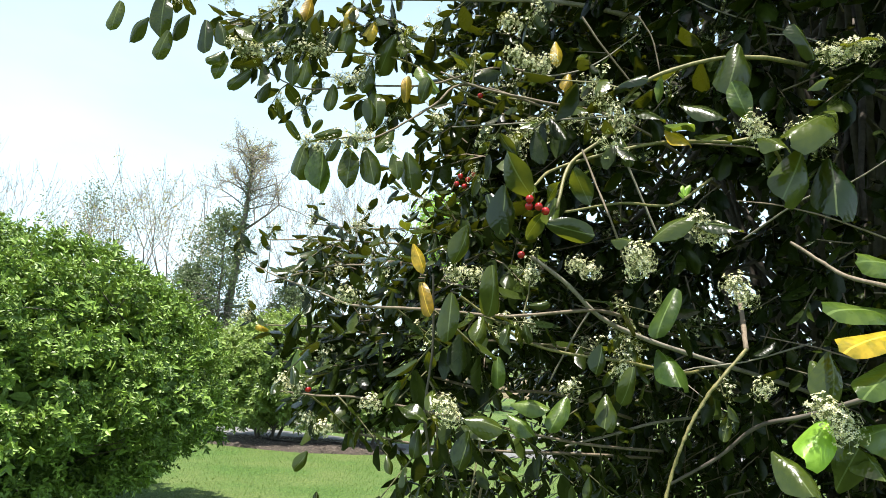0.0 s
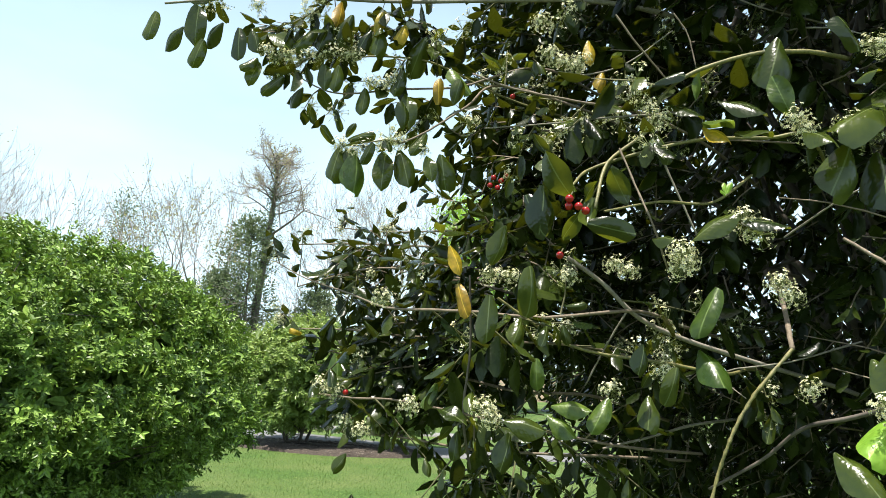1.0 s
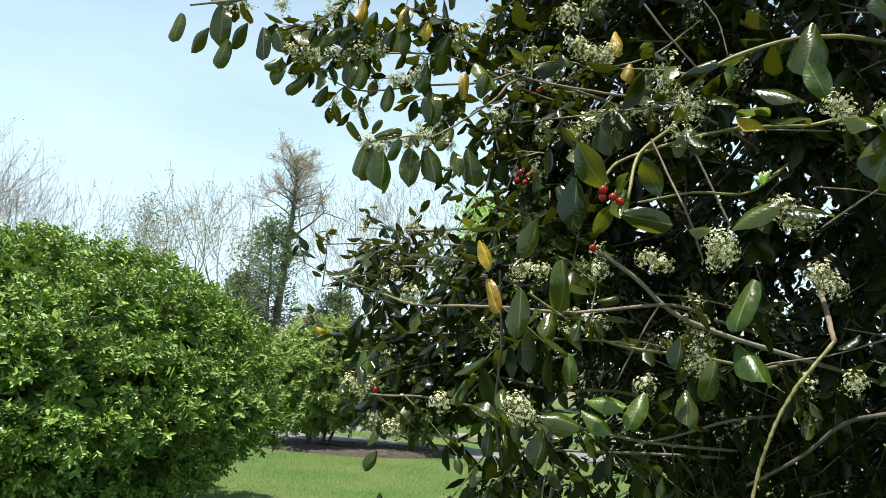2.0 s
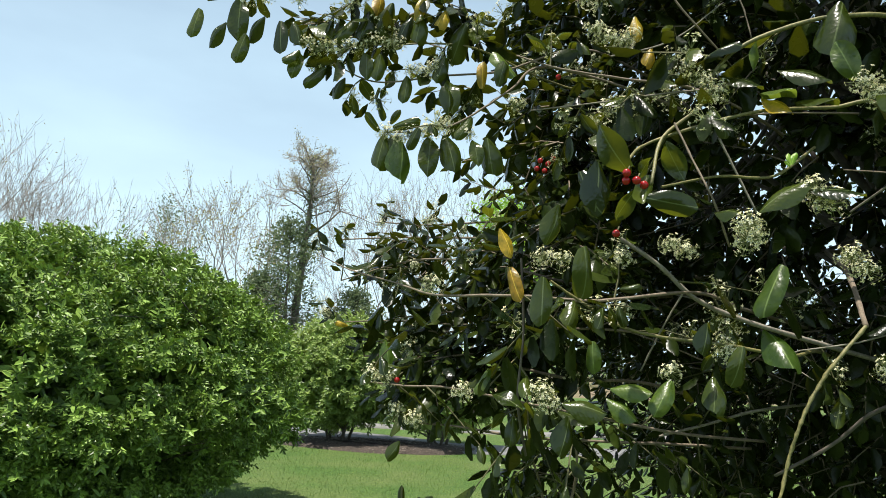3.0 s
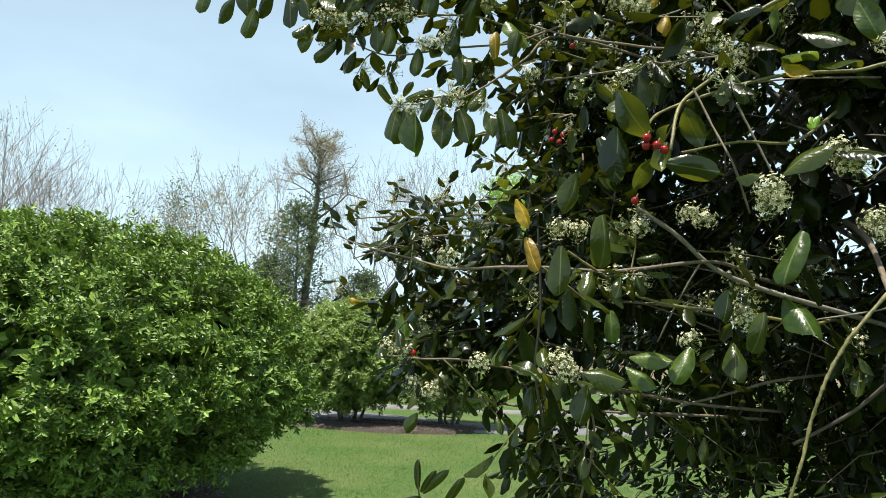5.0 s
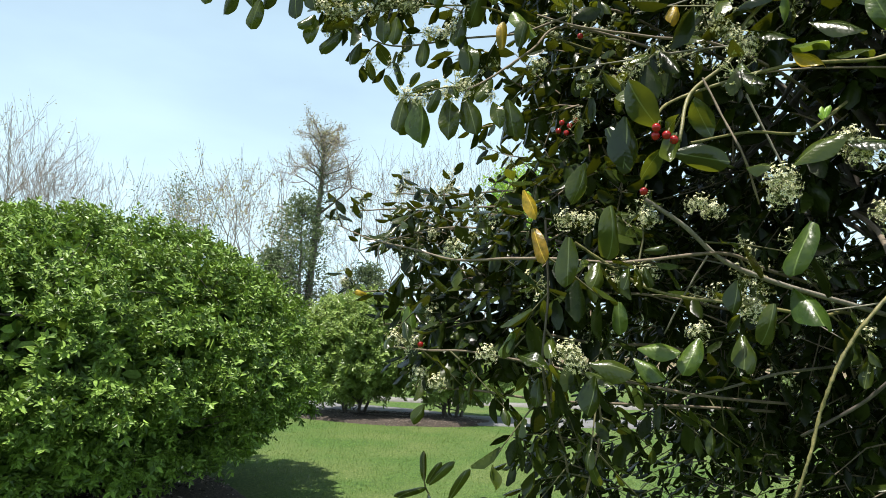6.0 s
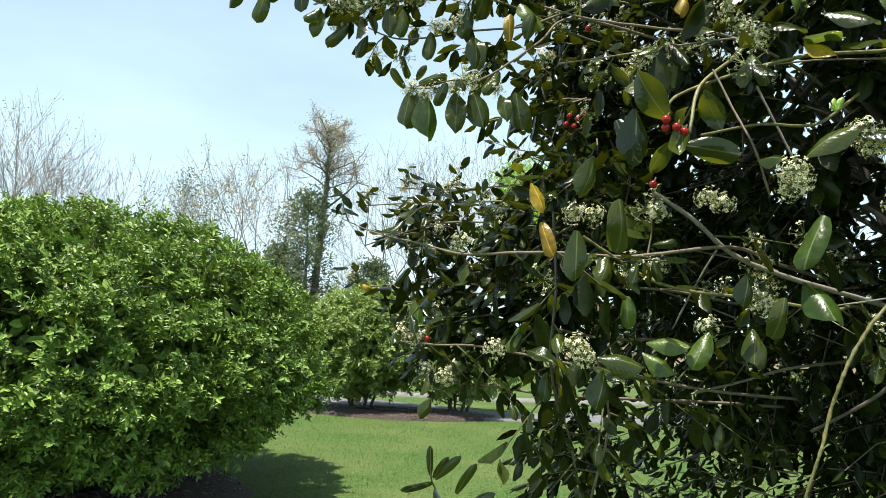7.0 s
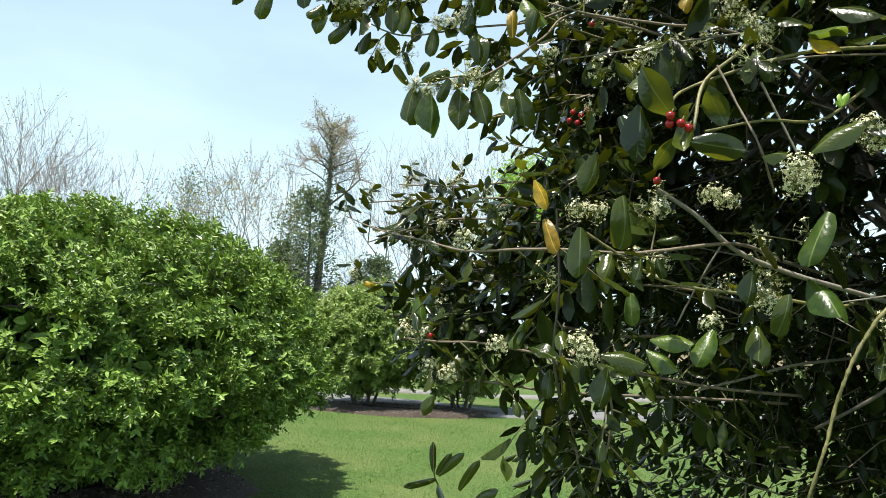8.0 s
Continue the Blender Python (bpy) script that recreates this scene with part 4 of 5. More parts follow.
stem([(-0.261, 1.250, 1.362), (-0.139, 1.220, 1.362), (-0.022, 1.200, 1.352), (0.120, 1.200, 1.351)], 0.0022, 0.004, STEM_BROWN, "branch", "", sprays=7, length=0.12, leaves=5, size=0.062, bloom=0.3, f0=0.0)
stem([(0.186, 0.900, 1.816), (0.207, 0.880, 1.748), (0.222, 0.860, 1.696), (0.252, 0.900, 1.642)], 0.0018, 0.0016, STEM_BROWN, "twig", "thin bare brown twig", knots=0.3)
stem([(0.294, 1.000, 2.089), (0.317, 1.000, 2.049), (0.329, 1.000, 1.989)], 0.0016, 0.0012, STEM_BROWN, "twig", "thin bare brown twig", knots=0.3)
stem([(0.200, 1.000, 2.085), (0.233, 1.000, 2.035), (0.290, 1.020, 1.977)], 0.0022, 0.0018, STEM_BROWN, "twig")
stem([(0.128, 1.100, 2.018), (0.230, 1.100, 2.044), (0.327, 1.120, 2.126)], 0.002, 0.0012, LIMB_GREY, "twig")
stem([(0.289, 1.050, 1.848), (0.317, 1.050, 1.781), (0.341, 1.050, 1.725)], 0.0024, 0.002, LIMB_GREY, "twig", "bare pale twig")
stem([(0.334, 0.620, 1.633), (0.349, 0.600, 1.613), (0.362, 0.580, 1.596), (0.389, 0.550, 1.582)], 0.0018, 0.0026, STEM_BROWN, "twig", "reddish brown twig")
stem([(0.250, 1.150, 1.606), (0.222, 1.170, 1.552), (0.187, 1.200, 1.474)], 0.0024, 0.002, LIMB_GREY, "twig")
stem([(0.237, 1.300, 1.355), (0.323, 1.300, 1.381), (0.448, 1.350, 1.411), (0.684, 1.500, 1.424)], 0.003, 0.005, LIMB_GREY, "branch", "", sprays=4, length=0.15, leaves=5)
stem([(0.619, 0.900, 1.501), (0.544, 1.000, 1.455), (0.492, 1.050, 1.431), (0.450, 1.100, 1.375), (0.384, 1.150, 1.318)], 0.0055, 0.003, TRUNK_BARK, "branch")
stem([(-0.010, 1.100, 1.448), (-0.005, 1.180, 1.342), (0.020, 1.250, 1.251), (0.035, 1.300, 1.135)], 0.002, 0.003, STEM_BROWN, "branch", "", rooted=0, sprays=9, length=0.1, leaves=5, size=0.046, bloom=0.15, f0=0.0)
stem([(0.052, 1.100, 1.417), (0.074, 1.150, 1.314), (0.049, 1.200, 1.184)], 0.002, 0.003, STEM_BROWN, "branch", "", rooted=0, sprays=7, length=0.12, leaves=5, size=0.046, bloom=0.1, f0=0.0)
stem([(-0.022, 0.960, 1.632), (-0.017, 0.980, 1.526), (-0.024, 1.000, 1.427), (-0.011, 1.050, 1.341)], 0.002, 0.0028, TRUNK_BARK, "branch", "", rooted=0, sprays=5, length=0.11, leaves=5)
# a young shoot that stands up before the lawn
stem([(-0.258, 1.500, 0.985), (-0.278, 1.570, 1.076), (-0.292, 1.570, 1.113), (-0.295, 1.570, 1.184)], 0.0034, 0.0022, STEM_GREEN, "branch", "upright leafy young shoot", knots=0.1, rooted=0)
set_leaf((-0.293, 1.570, 1.119), (-0.298, 1.570, 1.190), (0.4,-0.8,0.2), shape=5)
set_leaf((-0.287, 1.570, 1.113), (-0.251, 1.550, 1.167), (0.5,-0.6,0.5), shape=5)
set_leaf((-0.282, 1.570, 1.111), (-0.224, 1.550, 1.175), (0.5,-0.6,0.5), shape=5)
set_leaf((-0.289, 1.570, 1.103), (-0.347, 1.500, 1.103), (0,-0.3,1), shape=5)
set_leaf((-0.232, 1.570, 1.081), (-0.184, 1.550, 1.156), (0.5,-0.6,0.5), shape=5)
set_leaf((-0.208, 1.570, 1.043), (-0.148, 1.500, 1.116), (0,-0.8,0.6), shape=5)
set_leaf((-0.281, 1.570, 1.088), (-0.251, 1.500, 1.076), (0.5,-0.6,0.5), shape=5)

# single leaves that stand out, spray by spray
for b_, e_ in (((-0.709, 1.190, 2.195), (-0.714, 1.170, 2.123)), ((-0.648, 1.190, 2.162), (-0.694, 1.170, 2.114)), ((-0.619, 1.190, 2.208), (-0.613, 1.170, 2.115)), ((-0.564, 1.190, 2.172), (-0.613, 1.180, 2.123)),
               ((-0.600, 1.190, 2.133), (-0.612, 1.170, 2.066)), ((-0.526, 1.190, 2.160), (-0.517, 1.170, 2.082)), ((-0.480, 1.190, 2.092), (-0.505, 1.160, 2.061)), ((-0.481, 1.200, 2.090), (-0.494, 1.180, 2.034)),
               ((-0.430, 1.210, 2.064), (-0.472, 1.190, 2.020)), ((-0.389, 1.210, 2.041), (-0.413, 1.190, 1.998)), ((-0.461, 1.190, 2.147), (-0.399, 1.160, 2.113)), ((-0.364, 1.190, 2.159), (-0.406, 1.160, 2.106))):
    set_leaf(b_, e_, (0.2, -0.9, 0.3))
for b_, e_ in (((-0.331, 1.190, 2.178), (-0.354, 1.160, 2.106)), ((-0.294, 1.190, 2.192), (-0.313, 1.160, 2.103)), ((-0.252, 1.190, 2.158), (-0.274, 1.160, 2.102)), ((-0.229, 1.190, 2.162), (-0.236, 1.160, 2.099)),
               ((-0.339, 1.190, 2.081), (-0.334, 1.170, 2.023)), ((-0.310, 1.190, 2.080), (-0.312, 1.170, 2.020)), ((-0.257, 1.210, 2.041), (-0.259, 1.190, 1.978)), ((-0.170, 1.200, 2.022), (-0.158, 1.170, 1.951)),
               ((-0.143, 1.220, 2.162), (-0.166, 1.200, 2.070)), ((-0.099, 1.220, 2.120), (-0.126, 1.200, 2.152)), ((-0.180, 1.200, 2.076), (-0.195, 1.180, 2.018)), ((-0.497, 1.190, 2.156), (-0.470, 1.170, 2.103))):
    set_leaf(b_, e_, (0.2, -0.9, 0.3))
for b_, e_ in (((-0.269, 1.050, 1.864), (-0.287, 1.020, 1.888)), ((-0.250, 1.050, 1.877), (-0.233, 1.040, 1.902)), ((-0.246, 1.050, 1.871), (-0.204, 1.020, 1.883)), ((-0.258, 1.050, 1.857), (-0.268, 1.020, 1.796)),
               ((-0.244, 1.050, 1.857), (-0.231, 1.020, 1.784)), ((-0.179, 1.050, 1.850), (-0.178, 1.020, 1.781)), ((-0.154, 1.050, 1.857), (-0.130, 1.020, 1.789)), ((-0.111, 1.060, 1.892), (-0.133, 1.040, 1.845)),
               ((-0.106, 1.060, 1.849), (-0.094, 1.040, 1.803)), ((-0.083, 1.060, 1.854), (-0.073, 1.040, 1.786)), ((-0.152, 1.060, 1.897), (-0.141, 1.040, 1.951)), ((-0.068, 1.080, 1.956), (-0.055, 1.060, 2.001))):
    set_leaf(b_, e_, (0.15, -0.95, 0.2))
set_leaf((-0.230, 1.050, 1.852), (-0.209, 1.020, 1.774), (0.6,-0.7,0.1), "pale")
# round the berries
set_leaf((0.106, 0.780, 1.707), (0.057, 0.760, 1.759), (-0.5,-0.8,-0.3), "leaf", 3); set_leaf((0.109, 0.790, 1.718), (0.084, 0.800, 1.783), (0.6,-0.6,0.3), "leaf", 1); set_leaf((0.071, 0.790, 1.724), (0.071, 0.770, 1.658), (0.3,-0.9,0.3), "leaf", 1)
set_leaf((0.049, 0.800, 1.715), (0.067, 0.780, 1.653), (-0.7,-0.7,0.1), "leaf", 2); set_leaf((0.122, 0.770, 1.674), (0.178, 0.750, 1.655), (0.1,-0.8,-0.5), "leaf", 0); set_leaf((0.242, 0.760, 1.656), (0.285, 0.740, 1.701), (-0.3,-0.6,0.7), "leaf", 0)
set_leaf((0.208, 0.800, 1.664), (0.222, 0.760, 1.667), (0,-0.8,0.6), "leaf", 1); set_leaf((0.028, 0.850, 1.684), (0.017, 0.830, 1.626), (0.5,-0.8,0.4), "leaf", 0); set_leaf((0.063, 0.900, 1.640), (0.076, 0.880, 1.567), (0.3,-0.9,0.2)); set_leaf((0.009, 0.900, 1.597), (0.006, 0.880, 1.526), (0.2,-0.9,0.2))
# yellow leaves, and pale ones whose colour carries the sunlight
set_leaf((-0.053, 0.950, 1.674), (-0.030, 0.940, 1.629), (0.5,-0.8,0.2), "yellow", 2); set_leaf((-0.039, 0.950, 1.617), (-0.025, 0.930, 1.564), (-0.5,-0.8,0.2), "yellow", 2)
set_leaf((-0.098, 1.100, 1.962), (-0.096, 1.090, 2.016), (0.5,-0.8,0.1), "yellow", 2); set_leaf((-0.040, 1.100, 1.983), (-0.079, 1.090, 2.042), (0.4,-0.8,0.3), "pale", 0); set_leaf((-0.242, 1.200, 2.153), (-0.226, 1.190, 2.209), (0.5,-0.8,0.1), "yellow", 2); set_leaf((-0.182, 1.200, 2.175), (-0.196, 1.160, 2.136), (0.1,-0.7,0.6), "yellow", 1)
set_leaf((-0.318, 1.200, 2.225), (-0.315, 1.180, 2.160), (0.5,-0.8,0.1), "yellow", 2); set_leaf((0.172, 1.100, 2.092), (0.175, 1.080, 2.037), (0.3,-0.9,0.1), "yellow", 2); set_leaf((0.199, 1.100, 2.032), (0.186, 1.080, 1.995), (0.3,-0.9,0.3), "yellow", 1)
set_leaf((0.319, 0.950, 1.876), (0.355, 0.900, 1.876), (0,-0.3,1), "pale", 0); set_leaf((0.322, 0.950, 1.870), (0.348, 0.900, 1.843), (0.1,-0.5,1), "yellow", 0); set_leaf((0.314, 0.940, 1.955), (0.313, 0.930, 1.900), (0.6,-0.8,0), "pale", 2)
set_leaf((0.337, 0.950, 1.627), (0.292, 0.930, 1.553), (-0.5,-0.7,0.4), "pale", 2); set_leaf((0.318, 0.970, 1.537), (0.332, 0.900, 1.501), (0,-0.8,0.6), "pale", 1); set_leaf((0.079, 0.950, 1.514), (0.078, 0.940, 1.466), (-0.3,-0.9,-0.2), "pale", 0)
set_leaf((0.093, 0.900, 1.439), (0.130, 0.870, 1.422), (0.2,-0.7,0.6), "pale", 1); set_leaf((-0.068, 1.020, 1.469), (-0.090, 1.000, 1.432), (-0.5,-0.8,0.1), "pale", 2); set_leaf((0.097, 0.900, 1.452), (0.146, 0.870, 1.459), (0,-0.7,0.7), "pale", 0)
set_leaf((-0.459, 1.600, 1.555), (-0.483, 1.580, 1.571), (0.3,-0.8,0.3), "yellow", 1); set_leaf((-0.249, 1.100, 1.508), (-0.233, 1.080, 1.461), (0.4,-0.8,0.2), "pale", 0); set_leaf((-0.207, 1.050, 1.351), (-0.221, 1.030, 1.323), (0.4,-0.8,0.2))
# leaves with the sky's gloss
set_leaf((0.338, 0.930, 1.904), (0.395, 0.880, 1.884), (0,-0.45,1), "leaf", 0); set_leaf((0.425, 0.920, 2.000), (0.391, 0.880, 1.916), (0.1,-0.6,0.7), "leaf", 1); set_leaf((0.425, 0.900, 1.875), (0.394, 0.890, 1.934), (-0.5,-0.7,0.2), "pale", 3); set_leaf((0.357, 0.930, 1.855), (0.398, 0.880, 1.855), (0,-0.45,1), "leaf", 0)
set_leaf((0.263, 0.950, 1.906), (0.316, 0.900, 1.878), (0,-0.6,0.9)); set_leaf((0.250, 0.950, 1.859), (0.277, 0.920, 1.819), (0,-0.7,0.7)); set_leaf((0.239, 0.940, 1.928), (0.268, 0.900, 1.954), (-0.3,-0.6,0.7)); set_leaf((0.175, 1.000, 1.925), (0.211, 0.950, 1.909), (0,-0.2,1))
set_leaf((0.451, 0.750, 1.764), (0.432, 0.700, 1.694), (-0.1,-0.55,0.85), "leaf", 1); set_leaf((0.370, 0.750, 1.787), (0.376, 0.700, 1.773), (0,-0.7,0.7), "leaf", 1); set_leaf((0.419, 0.750, 1.773), (0.383, 0.710, 1.711), (0,-0.85,0.5), "leaf", 1); set_leaf((0.461, 0.750, 1.823), (0.378, 0.700, 1.799), (0,-0.4,0.9))
set_leaf((0.429, 0.750, 1.851), (0.433, 0.720, 1.862), (0.1,-0.8,0.5), "leaf", 1); set_leaf((0.466, 0.800, 1.918), (0.447, 0.780, 1.970), (0.2,-0.8,0.5), "leaf", 1); set_leaf((0.503, 0.800, 1.936), (0.521, 0.750, 1.936), (0,-0.6,0.8)); set_leaf((0.292, 0.760, 1.681), (0.340, 0.720, 1.676), (0,-0.5,0.9), "leaf", 2)
set_leaf((0.222, 0.880, 1.471), (0.211, 0.840, 1.437), (0.1,-0.6,0.8), "leaf", 1); set_leaf((0.170, 0.880, 1.465), (0.141, 0.850, 1.426), (0.1,-0.6,0.8), "pale", 0); set_leaf((0.207, 0.850, 1.536), (0.201, 0.830, 1.497), (0.2,-0.9,0.3), "leaf", 1); set_leaf((0.247, 0.850, 1.510), (0.235, 0.830, 1.461), (0.2,-0.8,0.5))
set_leaf((0.033, 0.860, 1.433), (0.090, 0.840, 1.434), (0,-0.6,0.8), "leaf", 1); set_leaf((0.042, 0.880, 1.414), (0.036, 0.850, 1.368), (0.2,-0.9,0.2), "leaf", 1); set_leaf((-0.060, 0.950, 1.436), (-0.013, 0.920, 1.429), (0,-0.6,0.8)); set_leaf((-0.030, 0.950, 1.406), (-0.030, 0.920, 1.375), (0.2,-0.9,0.2))
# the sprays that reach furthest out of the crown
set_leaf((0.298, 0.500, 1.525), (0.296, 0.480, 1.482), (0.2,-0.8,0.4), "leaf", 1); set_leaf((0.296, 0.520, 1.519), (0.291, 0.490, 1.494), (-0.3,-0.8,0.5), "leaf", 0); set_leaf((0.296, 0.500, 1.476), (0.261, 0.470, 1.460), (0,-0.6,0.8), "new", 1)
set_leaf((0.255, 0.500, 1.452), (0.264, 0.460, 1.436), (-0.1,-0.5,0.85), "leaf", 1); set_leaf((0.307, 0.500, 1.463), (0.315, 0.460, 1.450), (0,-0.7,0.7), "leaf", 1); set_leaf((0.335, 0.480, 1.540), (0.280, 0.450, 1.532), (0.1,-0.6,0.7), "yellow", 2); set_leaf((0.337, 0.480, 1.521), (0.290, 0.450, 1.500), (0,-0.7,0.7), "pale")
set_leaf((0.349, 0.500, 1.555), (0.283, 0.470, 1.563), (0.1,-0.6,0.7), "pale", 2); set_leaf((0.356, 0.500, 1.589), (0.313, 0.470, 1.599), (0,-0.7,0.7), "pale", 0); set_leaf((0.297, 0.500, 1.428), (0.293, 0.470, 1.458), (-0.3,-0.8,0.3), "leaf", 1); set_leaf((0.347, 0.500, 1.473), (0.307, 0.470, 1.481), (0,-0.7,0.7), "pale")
stem([(0.457, 0.600, 1.405), (0.359, 0.520, 1.444), (0.307, 0.500, 1.467), (0.296, 0.500, 1.486)], 0.003, 0.0016, STEM_GREEN, "branch")
stem([(0.481, 0.600, 1.569), (0.369, 0.500, 1.547), (0.338, 0.490, 1.543)], 0.003, 0.0016, STEM_GREEN, "branch")
set_leaf((0.314, 0.850, 1.739), (0.312, 0.850, 1.756), (0.3,-0.8,0.1), "new", 2); set_leaf((0.315, 0.850, 1.739), (0.322, 0.850, 1.758), (-0.3,-0.8,0.1), "new", 2); set_leaf((0.314, 0.850, 1.737), (0.305, 0.840, 1.741), (0.3,-0.8,0.1), "new", 2)

# flowers
for at_ in ((-0.463, 1.190, 2.108), (-0.415, 1.190, 2.100), (-0.375, 1.190, 2.099), (-0.330, 1.190, 2.108), (-0.278, 1.190, 2.101), (-0.246, 1.200, 2.049), (-0.201, 1.200, 2.051), (-0.256, 1.050, 1.861), (-0.216, 1.050, 1.857), (-0.187, 1.050, 1.861), (-0.158, 1.050, 1.871), (-0.037, 1.100, 1.929), (-0.382, 1.200, 2.192), (-0.496, 1.200, 2.212)):
    flowers(at_, 0.021)
for at_ in ((0.088, 0.990, 2.006), (0.117, 0.990, 1.990), (0.144, 0.990, 1.994), (0.077, 1.000, 2.070), (0.221, 0.950, 1.921), (0.242, 0.950, 1.896), (0.268, 0.950, 1.883), (0.383, 0.800, 1.825), (0.393, 0.800, 1.810), (0.420, 0.750, 1.796), (0.439, 0.750, 1.783), (0.484, 0.800, 1.927), (0.510, 0.800, 1.932), (0.535, 0.800, 1.937)):
    flowers(at_, 0.021)
for at_ in ((0.227, 0.750, 1.638), (0.229, 0.760, 1.623), (0.299, 0.760, 1.681), (0.318, 0.760, 1.665), (0.199, 1.000, 1.662), (0.221, 1.000, 1.654), (-0.164, 1.030, 1.598), (0.010, 1.000, 1.639), (0.037, 1.000, 1.636), (0.129, 1.000, 1.641), (0.133, 1.030, 1.564), (0.378, 0.850, 1.622), (0.392, 0.850, 1.605), (0.006, 0.880, 1.444), (0.015, 0.880, 1.430)):
    flowers(at_, 0.021)
for at_ in ((-0.266, 1.080, 1.453), (-0.242, 1.080, 1.444), (-0.228, 1.100, 1.393), (-0.198, 1.100, 1.381), (0.185, 0.950, 1.474), (-0.108, 1.000, 1.434), (-0.297, 1.900, 1.897), (-0.314, 1.700, 1.728), (-0.196, 1.800, 1.847), (-0.505, 2.100, 1.931), (0.257, 0.950, 1.502), (-0.554, 1.700, 1.593), (0.433, 0.900, 1.490)):
    flowers(at_, 0.02)

for at_ in ((0.285, 0.480, 1.481), (0.292, 0.480, 1.476), (0.296, 0.480, 1.468), (0.279, 0.480, 1.485)):
    flowers(at_, 0.013)

for at_ in ((-0.444, 1.190, 2.094), (-0.352, 1.190, 2.098), (-0.301, 1.190, 2.102), (-0.223, 1.200, 2.044), (-0.235, 1.050, 1.852), (-0.173, 1.050, 1.865), (-0.115, 1.060, 1.861), (0.103, 0.990, 1.996), (0.133, 0.990, 1.984), (0.233, 0.950, 1.906), (0.255, 0.950, 1.876), (0.429, 0.750, 1.787), (0.499, 0.800, 1.923), (0.308, 0.760, 1.670), (0.238, 0.770, 1.632)):
    flowers(at_, 0.017)

# berries in small bunches
berry_bm = bmesh.new()
bmesh.ops.create_uvsphere(berry_bm, u_segments=16, v_segments=10, radius=1.0)
for f_ in berry_bm.faces:
    f_.smooth = True
for v_ in berry_bm.verts:
    v_.co.z *= 0.95 - 0.06 * (v_.co.z < -0.9)
berry_me = bpy.data.meshes.new("berry")
berry_bm.to_mesh(berry_me)
berry_me.materials.append(BERRY)
eye_bm = bmesh.new()
bmesh.ops.create_cone(eye_bm, cap_ends=True, segments=8, radius1=0.14, radius2=0.2, depth=0.08)
eye_me = bpy.data.meshes.new("berry_tip")
eye_bm.to_mesh(eye_me)
eye_me.materials.append(BERRY_EYE)
for at_ in ((0.099, 0.760, 1.701), (0.099, 0.765, 1.693), (0.110, 0.760, 1.692), (0.119, 0.765, 1.688), (0.099, 0.850, 1.648), (-0.223, 1.080, 1.445), (0.008, 1.150, 1.843), (0.022, 1.150, 1.837), (0.002, 1.150, 1.828), (0.032, 1.150, 1.847), (0.016, 1.150, 1.824), (0.037, 1.100, 1.981)):
    b_ob = part("berry", berry_me, holly, "glossy red berry", m=Matrix.Translation(Vector(at_) - Vector(TREE_AT)) @ Euler(hr.uniform(0, 3, 3)).to_matrix().to_4x4() @ Matrix.Scale(0.0051, 4))
    part("berry_tip", eye_me, b_ob, "dark dry tip", m=Matrix.Translation((0, 0, -0.9)))
    green_twigs.append(tube(smooth_line([Vector(at_), Vector(at_) + Vector((0.004, 0.004, 0.009)), Vector(at_) + Vector((0.006, 0.016, 0.012))], 2), 0.0009, 0.0011, 4))


# the crown: a shell of leafy sprays on inner branches
CROWN, RAD = np.array([1.36, 2.05, 2.9]), np.array([1.45, 1.45, 2.0])
LOW = 1.15
inner = []
for k in range(230):
    d = unit(hr.normal(0, 1, 3) + (0, 0, 0.1))
    z0 = hr.uniform(0.6, 4.0)
    b = TREE_AT + (0, 0, z0)
    e = CROWN + d * RAD * hr.uniform(0.7, 0.95)
    e[2] = max(e[2], LOW - 0.1)
    inner.append(tube(smooth_line([b, (b + e) * 0.5 + hr.normal(0, 0.06, 3), e], 4, 0.006), 0.012 + 0.008 * hr.random(), 0.003, 5))
part("branchwork", make_mesh("branchwork", *bundle(*inner), TRUNK_BARK), holly, "dark bare inner branches", "stuff", H_IN)

# lobes of the crown that reach out over the lawn
for c_, r_, n_ in (((-0.238, 2.050, 1.786), (0.38, 0.35, 0.12), 70), ((-0.132, 1.450, 1.497), (0.2, 0.25, 0.15), 50), ((0.077, 1.500, 1.984), (0.16, 0.3, 0.22), 50), ((0.024, 1.350, 1.647), (0.2, 0.25, 0.2), 60),
                    ((-0.07, 1.600, 1.93), (0.12, 0.2, 0.08), 5), ((-0.06, 1.480, 2.11), (0.16, 0.15, 0.08), 5), ((-0.28, 1.300, 2.225), (0.28, 0.08, 0.04), 18), ((0.06, 1.550, 1.20), (0.12, 0.2, 0.16), 24)):
    for _ in range(n_):
        d = unit(hr.normal(0, 1, 3))
        p = np.array(c_) + d * r_ * hr.uniform(0.5, 1.0)
        w = d * (1, 1, 0.5) + hr.normal(0, 0.4, 3) + (-0.35, -0.1, 0.05)
        brown_twigs.append(spray(p - unit(w) * 0.08, w, 0.14, 9, 0.062, 0.22))

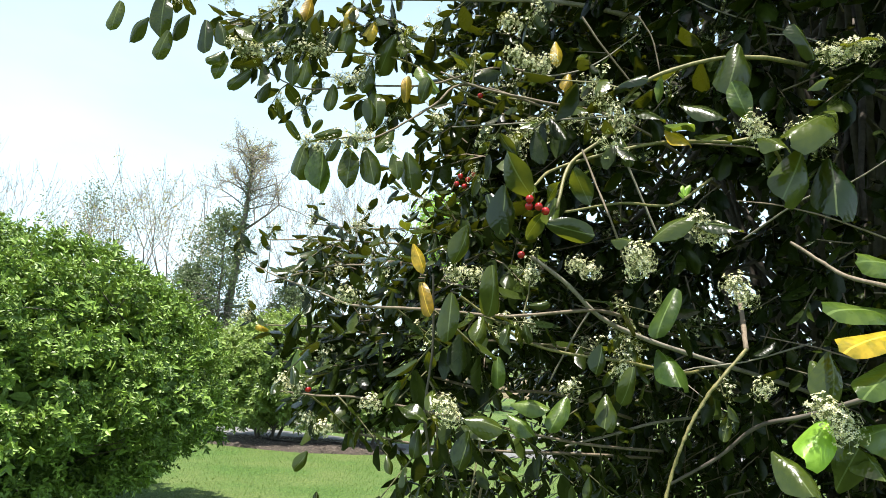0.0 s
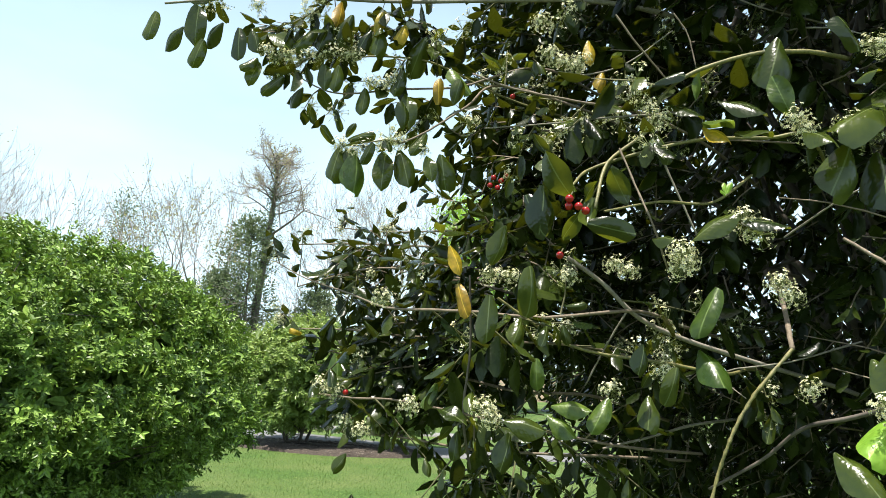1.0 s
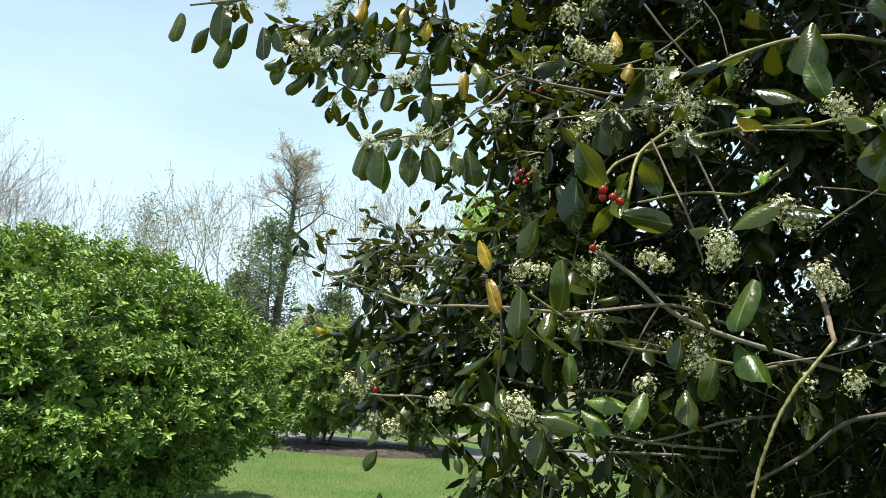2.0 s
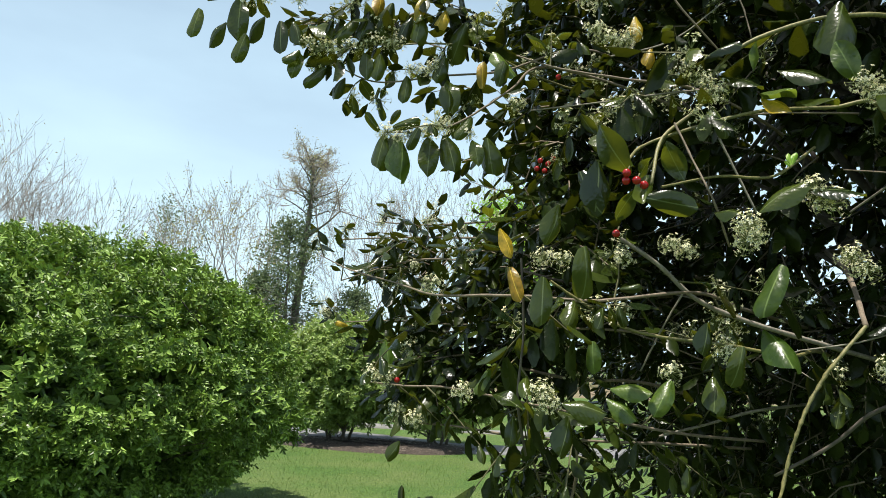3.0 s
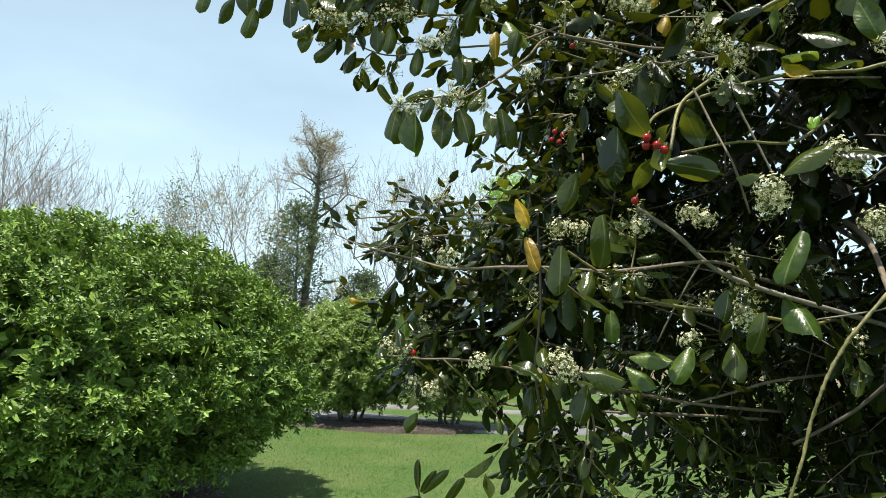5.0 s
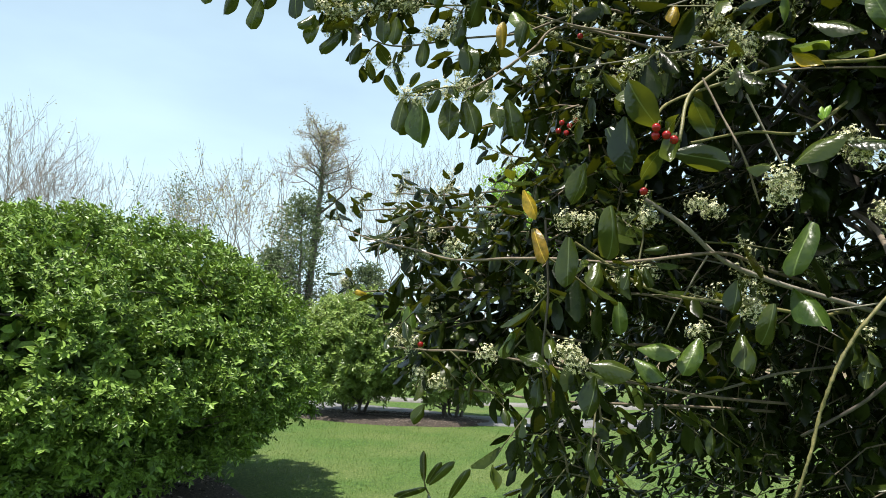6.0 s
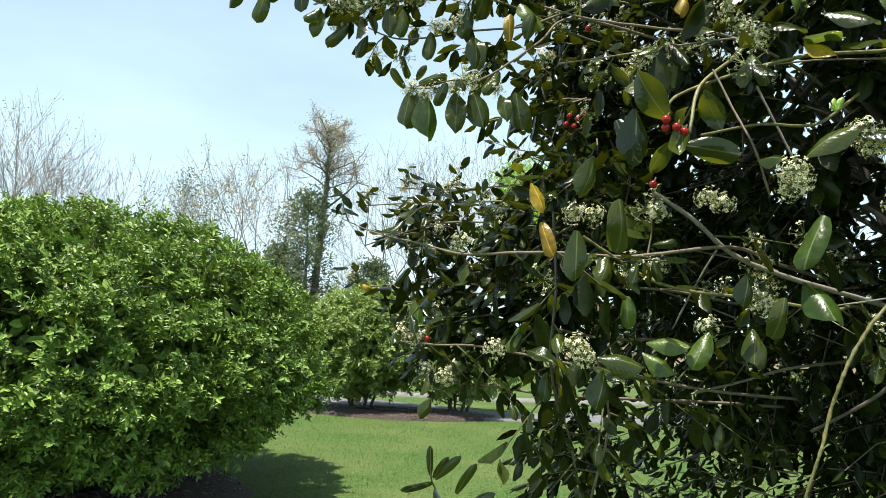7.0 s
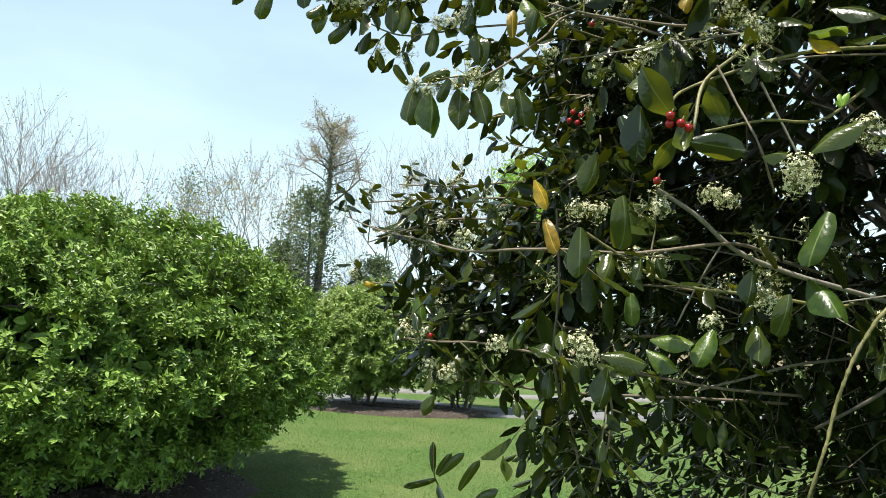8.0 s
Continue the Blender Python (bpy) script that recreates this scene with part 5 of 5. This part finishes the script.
# thin dead twigs that stand bare among the leaves
for k in range(28):
    a = hr.uniform(3.3, 4.75)
    flat = np.array([math.cos(a), math.sin(a), 0.0])
    p = CROWN * (1, 1, 0) + flat * hr.uniform(1.15, 1.4) + (0, 0, hr.uniform(1.5, 2.25))
    d = unit(flat * 0.5 + np.array([-flat[1], flat[0], 0]) * hr.choice((-1, 1)) * hr.uniform(0.4, 1.2) + (0, 0, hr.uniform(-0.4, 0.5)))
    q = p + d * hr.uniform(0.05, 0.1) + hr.normal(0, 0.012, 3)
    e = q + unit(d + hr.normal(0, 0.5, 3)) * hr.uniform(0.04, 0.1)
    stem([tuple(p - d * 0.12), tuple(p), tuple(q), tuple(e)], 0.0021, 0.0011, LIMB_GREY if k % 3 else STEM_BROWN, "twig", "thin bare dead twig", steps=3, knots=0.2)

made = 0
while made < 6200:
    d = unit(hr.normal(0, 1, 3))
    depth = 1 - 0.42 * hr.random() ** 1.5
    # the upper half swells forward, above the view, to shade the leaves below
    p = CROWN + np.array([0.05, -0.15, 0]) * min(1, 4 * max(d[2], 0)) + d * RAD * depth * (1.1, 1.15, 1)
    if d[2] < 0:
        # the lower half stands upright, like a drum
        flat = unit(np.array([d[0], d[1], 0]))
        p = CROWN + flat * (1.45 - 0.5 * d[2] ** 2) * depth + (0, 0, d[2] * (CROWN[2] - LOW))
    if p[2] < LOW + 0.12 * hr.normal() or p[2] > 4.9:
        continue
    made += 1
    if hr.random() < 0.10:
        continue
    w = d + hr.normal(0, 0.45, 3) + (0, 0, 0.1)
    brown_twigs.append(spray(p - unit(w) * 0.08, w, 0.16, 12 if d[1] < 0.2 else 4, 0.07 if p[2] > 1.7 else 0.056, 0.10 if p[1] < 1.6 else 0.0, droop=0.4))

# the far side, thick with leaves
for k in range(900):
    d = unit(hr.normal(0, 1, 3) * (1, 1, 0.8) + (0.75, 0.75, 0))
    if d[2] < -0.75:
        continue
    p = CROWN + d * RAD * hr.uniform(0.55, 1.0) * (1, 1, 0.9)
    if p[2] > LOW:
        brown_twigs.append(spray(p, d + hr.normal(0, 0.5, 3), 0.16, 9, 0.075, 0.0))

# the heart of the crown, overhead: unseen large leaves added to block skylight
for k in range(350):
    d = unit(hr.normal(0, 1, 3) + (0, -0.25, 0.2))
    p = CROWN + np.array([0.2, -0.2, 0.2]) + d * RAD * hr.uniform(0.35, 0.85) * (1, 1, 0.8)
    if p[2] > 2.25:
        brown_twigs.append(spray(p, d + hr.normal(0, 0.5, 3), 0.18, 10, 0.11, 0.0))

# shaded leaves low inside the crown
for k in range(1200):
    a, q = hr.uniform(0, 6.283), 1.25 * math.sqrt(hr.random())
    p = np.array([CROWN[0] + q * math.cos(a), CROWN[1] + q * math.sin(a), hr.uniform(LOW - 0.05, 1.75)])
    brown_twigs.append(spray(p, np.array([math.cos(a), math.sin(a), 0]) + hr.normal(0, 0.6, 3), 0.14, 6, 0.046, 0.0, droop=0.3))

# the hanging skirt under the crown: sparse leaves against the lawn
made = 0
while made < 620:
    a, q = hr.uniform(2.6, 5.2), hr.uniform(0.2, 0.74)
    p = np.array([CROWN[0] + 1.5 * q * math.cos(a), CROWN[1] + 1.5 * q * math.sin(a), hr.uniform(0.7, 1.3)])
    made += 1
    w = np.array([math.cos(a), math.sin(a), -0.15]) + hr.normal(0, 0.5, 3)
    brown_twigs.append(spray(p, w, 0.17, 6, 0.043, 0.05, droop=0.3))

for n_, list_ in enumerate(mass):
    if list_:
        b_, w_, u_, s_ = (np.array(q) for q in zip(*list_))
        part("foliage", make_mesh("foliage", *scatter(LEAF_FAR[n_], b_ - TREE_AT, frames(w_, u_), s_), HOLLY_SHADE_TINT), holly, "glossy leathery leaves, coloured darker for the crown's shade", "stuff")
part("twigwork", make_mesh("twigwork", *bundle(*green_twigs), STEM_OLIVE), holly, "thin green side twigs", "stuff", H_IN)
part("twigwork", make_mesh("twigwork", *bundle(*brown_twigs), STEM_BROWN), holly, "thin brown side twigs", "stuff", H_IN)
for at_, size_ in bloom_spots[:200]:
    flowers(at_, size_, True)
